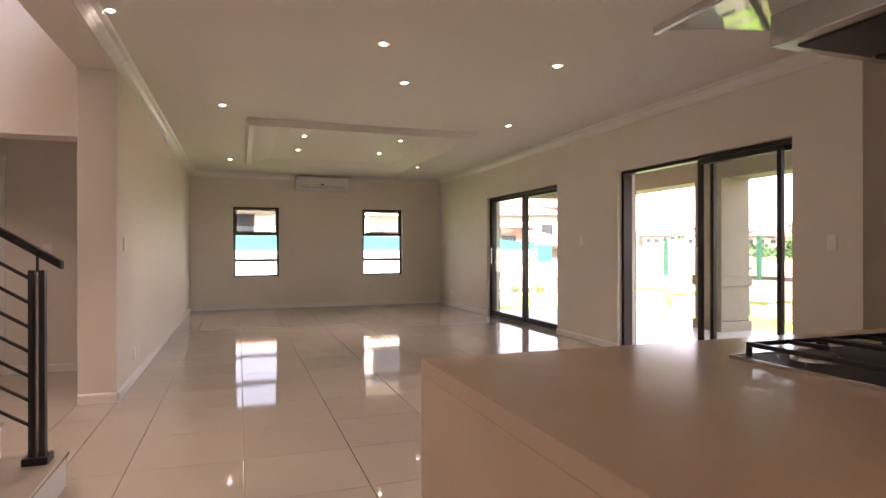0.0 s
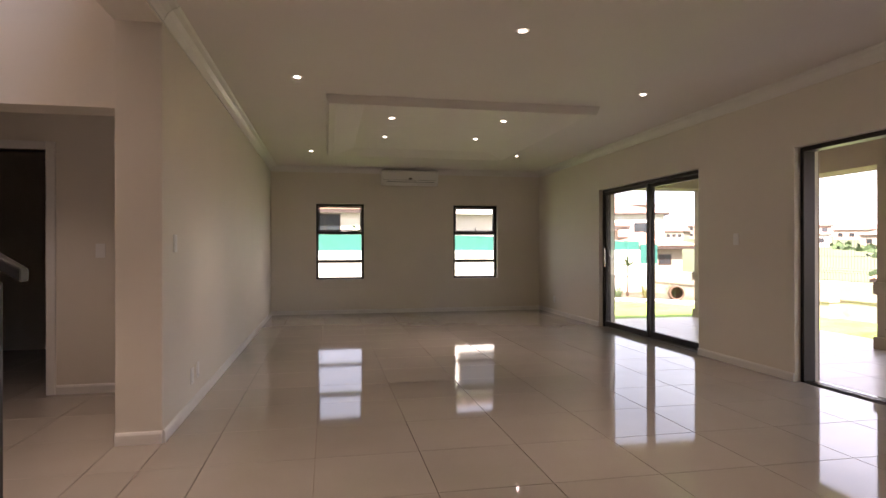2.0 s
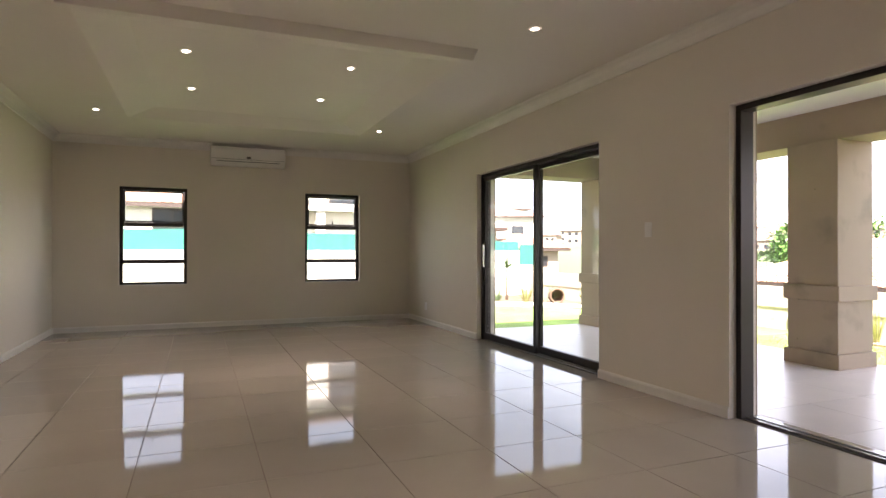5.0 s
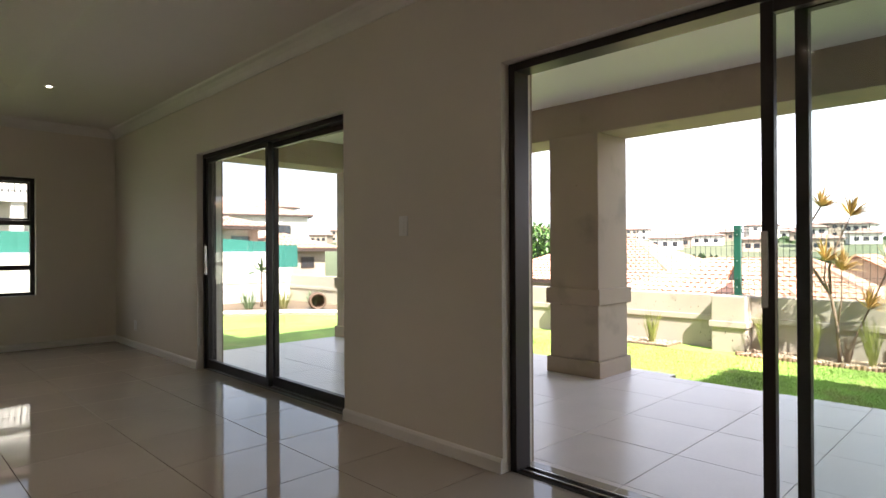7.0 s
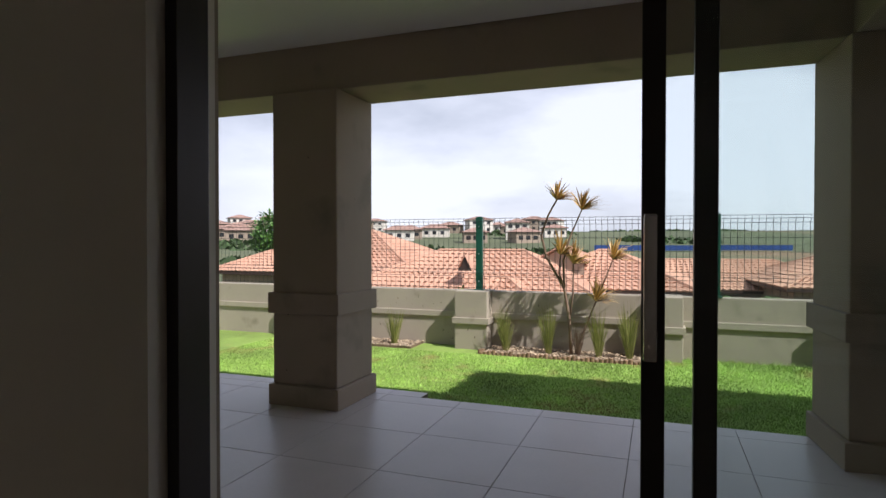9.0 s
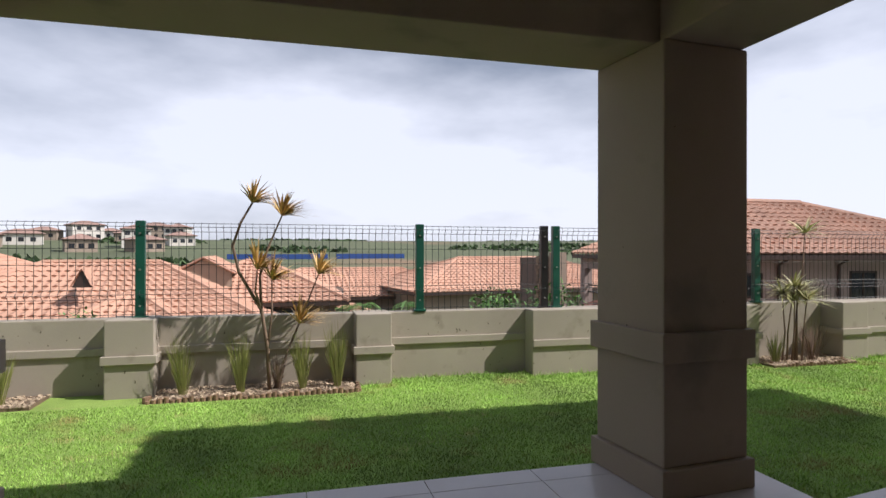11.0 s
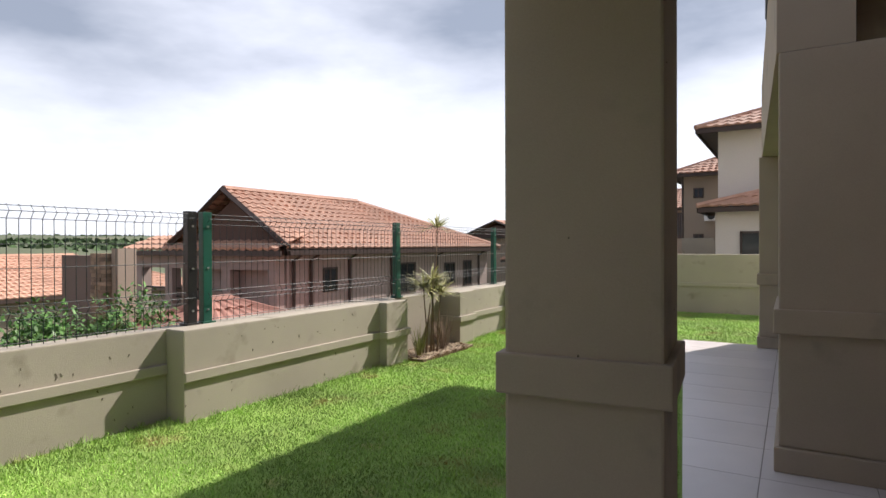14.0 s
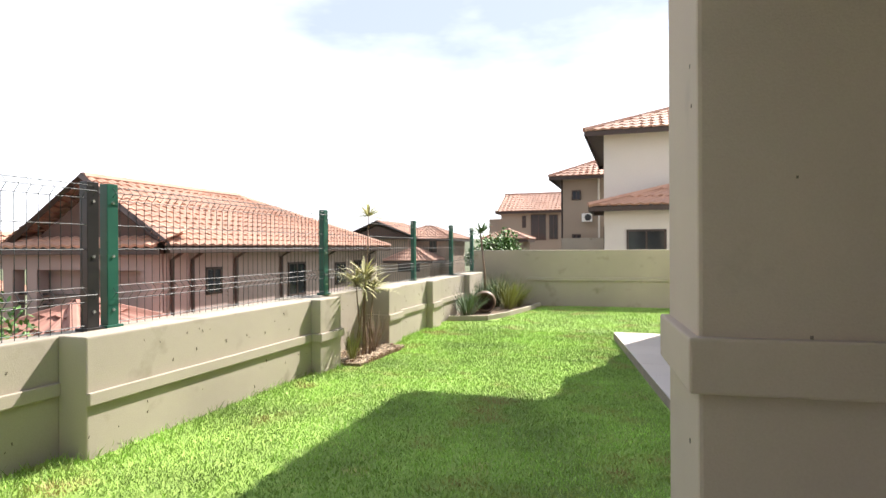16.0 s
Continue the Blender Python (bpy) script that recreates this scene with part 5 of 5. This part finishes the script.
for k, (x, y, h) in enumerate(((6.6, 17.7, 0.6), (7.5, 17.2, 0.6), (8.6, 16.8, 0.7), (9.3, 16.4, 0.7), (9.9, 15.9, 0.6), (10.3, 15.0, 0.6))):
    clump("grass_clump", "arching green ornamental grass clump", "plant", (x, y, LAWN + 0.05), 120, h, 0.4, 0.012, M_REED if k % 2 else M_ALOE, 120 + k, "ornamental grasses")


# ---- trees and bushes ----
def leafy(name, label, cat, at, size, leaves, material, seed, trunk=0.0, leaf=0.12, group=""):
    r = random.Random(seed)
    t = thing(name, label, cat, group, at)
    sh = Shape()
    lumps = [(Vector((r.uniform(-0.6, 0.6) * size[0], r.uniform(-0.6, 0.6) * size[1], trunk + size[2] * r.uniform(0.2, 0.8))), r.uniform(0.3, 0.55)) for _ in range(9)]
    for _ in range(leaves):
        c, q = r.choice(lumps)
        d = Vector((r.gauss(0, 1), r.gauss(0, 1), r.gauss(0, 1))).normalized() * r.uniform(0.5, 1.0) * q
        p = c + Vector((d.x * size[0], d.y * size[1], d.z * size[2]))
        o_ = Vector((r.uniform(-1, 1), r.uniform(-1, 1), r.uniform(-0.6, 0.8))).normalized() * leaf * r.uniform(0.6, 1.3)
        sh.blade(p, p + o_, leaf * 0.45)
    tk = Shape().tube([(0, 0, -0.3), (0.05, 0, trunk * 0.6 + 0.1), (0, 0.05, trunk + size[2] * 0.5)], [0.10 * size[2] ** 0.5, 0.07, 0.03], 7)
    for k in range(4):
        c = lumps[k][0]
        tk.tube([(0.03, 0.02, trunk * 0.7 + 0.15), tuple(c)], [0.045, 0.012], 5)
    part("trunk", tk, M_STEM, t)
    quick("crown", sh, material, t)
    return t


def palm(at, h, seed):
    r = random.Random(seed)
    t = thing("palm", "small feathery palm beside the neighbouring house", "palm tree", "palms", at)
    part("trunk", Shape().tube([(0, 0, 0), (0.05, 0, h * 0.5), (0.0, 0.05, h)], [0.10, 0.08, 0.06], 8), M_STEM, t)
    sh = Shape()
    for k in range(13):
        a, e = 2.4 * k, r.uniform(0.1, 0.9)
        prev = Vector((0, 0.05, h))
        for i in range(1, 8):
            f = i / 7
            p = Vector((0, 0.05, h)) + Vector((math.cos(a), math.sin(a), 0)) * 1.1 * f * math.cos(e) + Vector((0, 0, 1.1 * f * math.sin(e) - 0.9 * f * f))
            sd = (p - prev).cross(Vector((0, 0, 1))).normalized()
            for sg in (-1, 1):
                for w in (0.0, 0.5):
                    b = prev.lerp(p, w)
                    sh.blade(b, b + sd * sg * 0.32 * (1 - 0.5 * f) + (p - prev) * 0.8 - Vector((0, 0, 0.1)), 0.03)
            prev = p
    quick("fronds", sh, M_LEAF, t)


palm((29.5, 1.7, -3.2), 2.0, 1), palm((28.5, -0.1, -3.3), 2.2, 2), palm((30.5, 2.6, -3.3), 1.9, 3)
leafy("bush", "dense dark green bush behind the fence", "bush", (16.6, -0.2, -2.7), (1.4, 1.7, 2.0), 16000, M_LEAF, 5, 0.65, 0.11)
leafy("bush", "small bush between two roofs", "bush", (19.0, 9.3, -2.6), (0.6, 0.6, 1.2), 900, M_LEAF, 6, 1.2, 0.12)
leafy("tree", "leafy tree rising behind terracotta roofs", "tree", (36.0, 27.0, -2.5), (3.5, 3.5, 3.2), 5000, M_LEAF, 7, 2.6, 0.35)
leafy("tree", "leafy tree beyond the boundary wall", "tree", (13.4, -20.0, -1.2), (1.4, 1.4, 1.5), 2600, M_LEAF, 8, 1.4, 0.2)
# slope behind the northern wall
for k in range(4):
    r = random.Random(200 + k)
    leafy("bush", "sunlit green shrubs on the slope behind the wall", "bush", (-4 + 2.6 * k + r.uniform(-0.8, 0.8), 21.5 + r.uniform(0, 1.5), -0.2), (1.3, 0.9, 1.6 + r.uniform(0, 0.8)), 1300, M_LEAF if k % 3 else M_REED, 300 + k, 0.5, 0.2, "slope shrubs")
GN = "houses on the northern slope"
house("slope_house", "white two storey house with a balcony on the slope", 5.0, 27.0, 5.0, 6.0, 0, 0.5, 5.0, 5.7, M_HWHITE, M_ROOF_FAR, group=GN, wins=(("-y", -1.2, 3.2, 1.6, 1.8), ("-y", 1.2, 3.2, 1.6, 1.8), ("-y", -1.2, 1.0, 1.4, 1.2)))
bal = thing("balcony", "white balcony with upright bars on a slope house", "balcony", at=(5.0, 23.3, 2.6))
part("slab", Shape().box(-2.5, 2.5, 0, 0.68, 0, 0.25), M_HWHITE, bal)
part("rail", Shape().box(-2.5, 2.5, 0.02, 0.06, 1.1, 1.16), M_BLACK, bal)
for k in range(36):
    part("bar", Shape().box(-2.5 + k * 0.142, -2.475 + k * 0.142, 0.03, 0.05, 0.25, 1.1), M_BLACK, bal)
for x in (-2.3, 0, 2.3):
    part("pillar", Shape().box(x - 0.15, x + 0.15, 0.1, 0.4, -2.6, 0.0), M_HWHITE, bal)
house("slope_house", "white house on the slope with dark windows", -1.5, 31.0, 8.0, 7.0, 0, -0.8, 3.0, 3.7, M_HWHITE, M_ROOF, group=GN, wins=(("-y", -2, 3, 1.4, 1.2), ("-y", 1.5, 3, 1.4, 1.2)))
house("slope_house", "white two storey house with tiled roof", 20.5, 60.0, 7.0, 6.0, 20, 0.0, 5.3, 6.6, M_HWHITE, M_ROOF_PALE, group=GN, wins=(("-y", -2, 3.6, 1.4, 1.3), ("-y", 1.2, 3.6, 1.4, 1.3), ("-y", -2, 1.2, 1.4, 1.3), ("-x", 0, 3.6, 1.4, 1.2)))
house("slope_house", "white two storey house with a pale tile roof on the slope", 10.9, 33.2, 3.4, 6.0, 0, -1.0, 2.85, 3.5, M_HWHITE, M_ROOF_PALE, group=GN, wins=(("-y", 0.9, 3.2, 0.9, 0.8), ("-y", -0.6, 3.2, 0.9, 0.8)))
house("slope_house", "beige house with a broad tile roof on the slope", 13.6, 38.0, 3.0, 5.0, 0, -1.0, 3.2, 3.9, M_HWALL, M_ROOF_PALE, group=GN, wins=(("-y", 0.3, 3.2, 1.2, 0.9),))
house("slope_house", "grey brown house with a tile roof on the slope", 15.7, 34.5, 2.4, 4.0, 0, -1.0, 2.5, 3.0, M_HWALL, M_ROOF_FAR, group=GN, wins=(("-y", 0.2, 2.6, 1.0, 0.8),))
house("orange_roofed_house", "low house with an orange tile roof beyond the net", 18.3, 33.0, 3.2, 4.6, 0, -2.0, 1.35, 2.1, M_HWALL, M_ROOF, group=GN, wins=(("-y", 0.5, 2.6, 0.8, 0.6),))
leafy("tree", "dark green trees on the slope behind the net", "tree", (17.5, 41.0, 0.0), (3.5, 2.0, 1.8), 2600, M_LEAF, 31, 1.0, 0.3)
leafy("bush", "green shrubs before a slope house", "bush", (12.9, 30.5, -0.5), (1.2, 0.8, 1.6), 1400, M_LEAF, 32, 1.0, 0.2)

# ---- the far slope ----
fr = random.Random(11)
FARH = "far houses across the valley"


def far_house(x, y, w, l, h, white):
    z = ground_z(x, y)
    t = fr.uniform(-20, 20) + math.degrees(math.atan2(y, x))
    wins = [("-x", u, zz, 1.3, 1.2) for u in (-l * 0.3, 0.0, l * 0.3) for zz in ((1.4, 4.0) if h > 4 else (1.4,))]
    house("far_house", "distant house with pale walls and a tiled roof", x, y, w, l, t, z, z + h, z + h + 1.3, M_HWHITE if white else M_HWALL, M_ROOF_FAR, group=FARH, wins=wins, tile=1.2, course=1.2)


for k in range(58):
    a = radians(fr.uniform(9, 62))
    d_ = fr.uniform(165, 290)
    if d_ < 190 and a < radians(10):
        continue
    far_house(5 + d_ * math.cos(a), 4 + d_ * math.sin(a), fr.uniform(5.5, 8), fr.uniform(6.5, 10), fr.choice((3.0, 3.0, 5.2)), fr.random() < 0.45)
for k in range(16):
    a = radians(fr.uniform(64, 84))
    d_ = fr.uniform(60, 150)
    far_house(5 + d_ * math.cos(a), 4 + d_ * math.sin(a), fr.uniform(7, 10), fr.uniform(9, 14), 5.6, True)
for y0_, L in ((-22, 16), (-4, 22)):
    hb = thing("site_hoarding", "long blue building site hoarding in the valley", "hoarding", at=(142, y0_, ground_z(142, y0_)))
    part("panel", Shape().box(0, 0.3, 0, L, -1.5, 1.1), M_BLUE, hb)
fol = Shape()
for _ in range(9000):
    a, d_ = radians(fr.uniform(-40, 88)), 60 + 260 * fr.random() ** 0.8
    x, y = 5 + d_ * math.cos(a), 4 + d_ * math.sin(a)
    if noise.noise(Vector((x * 0.02, y * 0.02, 3))) < (0.12 if a > 0.15 else 0.2):
        continue
    z = ground_z(x, y)
    for _k in range(3):
        q = Vector((x + fr.uniform(-1.5, 1.5), y + fr.uniform(-1.5, 1.5), z - 0.3))
        fol.blade(q, q + Vector((fr.uniform(-1.0, 1.0), fr.uniform(-1.0, 1.0), fr.uniform(0.6, 1.6))), 1.6)
tagged(quick("far_scrub", fol, M_FARLEAF), "dark green scrub across the far slope", "scrub", "", "stuff")
# horizon hills; their haze is only in the material's colour
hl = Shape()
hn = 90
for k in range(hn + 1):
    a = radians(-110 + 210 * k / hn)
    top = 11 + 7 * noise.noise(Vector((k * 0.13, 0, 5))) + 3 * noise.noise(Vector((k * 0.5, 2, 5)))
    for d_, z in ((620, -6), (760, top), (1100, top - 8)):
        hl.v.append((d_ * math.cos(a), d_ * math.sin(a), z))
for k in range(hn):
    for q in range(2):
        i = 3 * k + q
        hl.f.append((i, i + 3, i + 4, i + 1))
tagged(quick("backdrop_hills", hl, M_HILL, None, True), "horizon hills with distance haze put into their blue-green colour", "hills", "", "structure")

# stacked stone pier at the gabled house
sp = thing("stone_pillar", "stacked brown stone pillar beside the gabled house", "pillar", at=(18.82, -2.0, -2.6))
sr, sh = random.Random(4), Shape()
for k in range(43):
    z = k * 0.085
    x = -0.3
    while x < 0.28:
        w = sr.uniform(0.12, 0.3)
        o_ = sr.uniform(-0.02, 0.02)
        sh.box(x, min(0.3, x + w - 0.008), -0.3 + o_, 0.3 + o_, z, z + 0.078)
        x += w
part("stones", sh, M_DRYSTONE, sp)
part("post", Shape().box(-0.56, -0.33, -0.2, 0.2, 0, 3.75), M_HWALL, sp, "beige rendered post")
part("side_wall", Shape().box(0.32, 1.6, -0.22, 0.22, 0, 3.6), M_HWALL2, sp, "brown rendered wall")
struct("neighbour_paving", Shape().prism([(13.0, -7.5), (18.2, -7.0), (19.5, 0.0), (15.0, 1.0)], -2.6, -0.72), M_PAVER, "red paved yard of the neighbouring house", "paving")

dish = thing("satellite_dish", "small white satellite dish on a low house wall", "satellite dish", at=(37.35, 2.2, -1.15))
sh, n = Shape(), 18
for r_, x in ((0.02, 0.06), (0.18, 0.03), (0.34, -0.04)):
    sh.v += [(x, r_ * math.cos(2 * math.pi * k / n), r_ * math.sin(2 * math.pi * k / n)) for k in range(n)]
for i in range(2):
    sh.f += [(i * n + k, i * n + (k + 1) % n, (i + 1) * n + (k + 1) % n, (i + 1) * n + k) for k in range(n)]
part("reflector", sh, M_HWHITE, dish)
part("arm", Shape().tube([(0.15, 0, -0.1), (-0.3, 0, -0.2)], 0.015, 6), M_BLACK, dish)
vent = thing("roof_vent", "dark triangular gable vent on a terracotta roof", "roof vent", at=(24.75, 11.1, 0.02))
part("vent_face", Shape().poly((0, -0.28, 0), (0, 0.28, 0), (0, 0, 0.55)).poly((0.03, -0.28, 0), (0.03, 0, 0.55), (0.03, 0.28, 0)), M_FASCIA, vent)
part("vent_roof", Shape().poly((-0.05, 0, 0.6), (-0.05, -0.36, -0.02), (1.1, 0, 0.6)).poly((-0.05, 0, 0.6), (1.1, 0, 0.6), (-0.05, 0.36, -0.02)), M_ROOF_PALE, vent)

# ---- lawn grass ----
gr = np.random.RandomState(3)


def grass(name, x0, x1, y0, y1, count, h0, h1, keep):
    x, y = gr.uniform(x0, x1, count), gr.uniform(y0, y1, count)
    ok = keep(x, y)
    x, y = x[ok], y[ok]
    n = len(x)
    h, a = gr.uniform(h0, h1, n), gr.uniform(0, 6.283, n)
    lx, ly = gr.normal(0, 0.5, n) * h, gr.normal(0, 0.5, n) * h
    w = gr.uniform(0.0025, 0.0055, n)
    dx, dy = np.cos(a) * w, np.sin(a) * w
    v = np.empty((n, 3, 3))
    v[:, 0], v[:, 1], v[:, 2] = np.c_[x - dx, y - dy, np.full(n, LAWN - 0.004)], np.c_[x + dx, y + dy, np.full(n, LAWN - 0.004)], np.c_[x + lx, y + ly, LAWN + h]
    me = bpy.data.meshes.new(name)
    me.from_pydata(v.reshape(-1, 3).tolist(), [], np.arange(3 * n).reshape(-1, 3).tolist())
    me.materials.append(M_GRASS)
    tagged(new(name, me), "short dense green lawn grass blades", "grass", "", "stuff")


on_lawn = lambda x, y: (x > np.where(y > 5.72, 7.39, np.where(y > 2.36, 7.24, np.where(y < -4.02, 6.32, 6.76 + (2.36 - y) * 0.15)))) & ~((x > 10.36) & (((y > 4.1) & (y < 8.4)) | ((y > -2.52) & (y < -1.1)))) & ~((x > 9.78) & (y < -5.6))
grass("lawn_grass", 6.7, 10.93, 0.5, 9.5, 230000, 0.010, 0.030, on_lawn)
grass("lawn_grass", 6.7, 10.82, -4.5, 0.5, 120000, 0.010, 0.030, on_lawn)
grass("lawn_grass", 6.3, 10.82, -8.7, -4.5, 60000, 0.012, 0.03, on_lawn)
grass("lawn_grass", 10.50, 10.93, -4.4, 9.0, 7000, 0.03, 0.085, on_lawn)
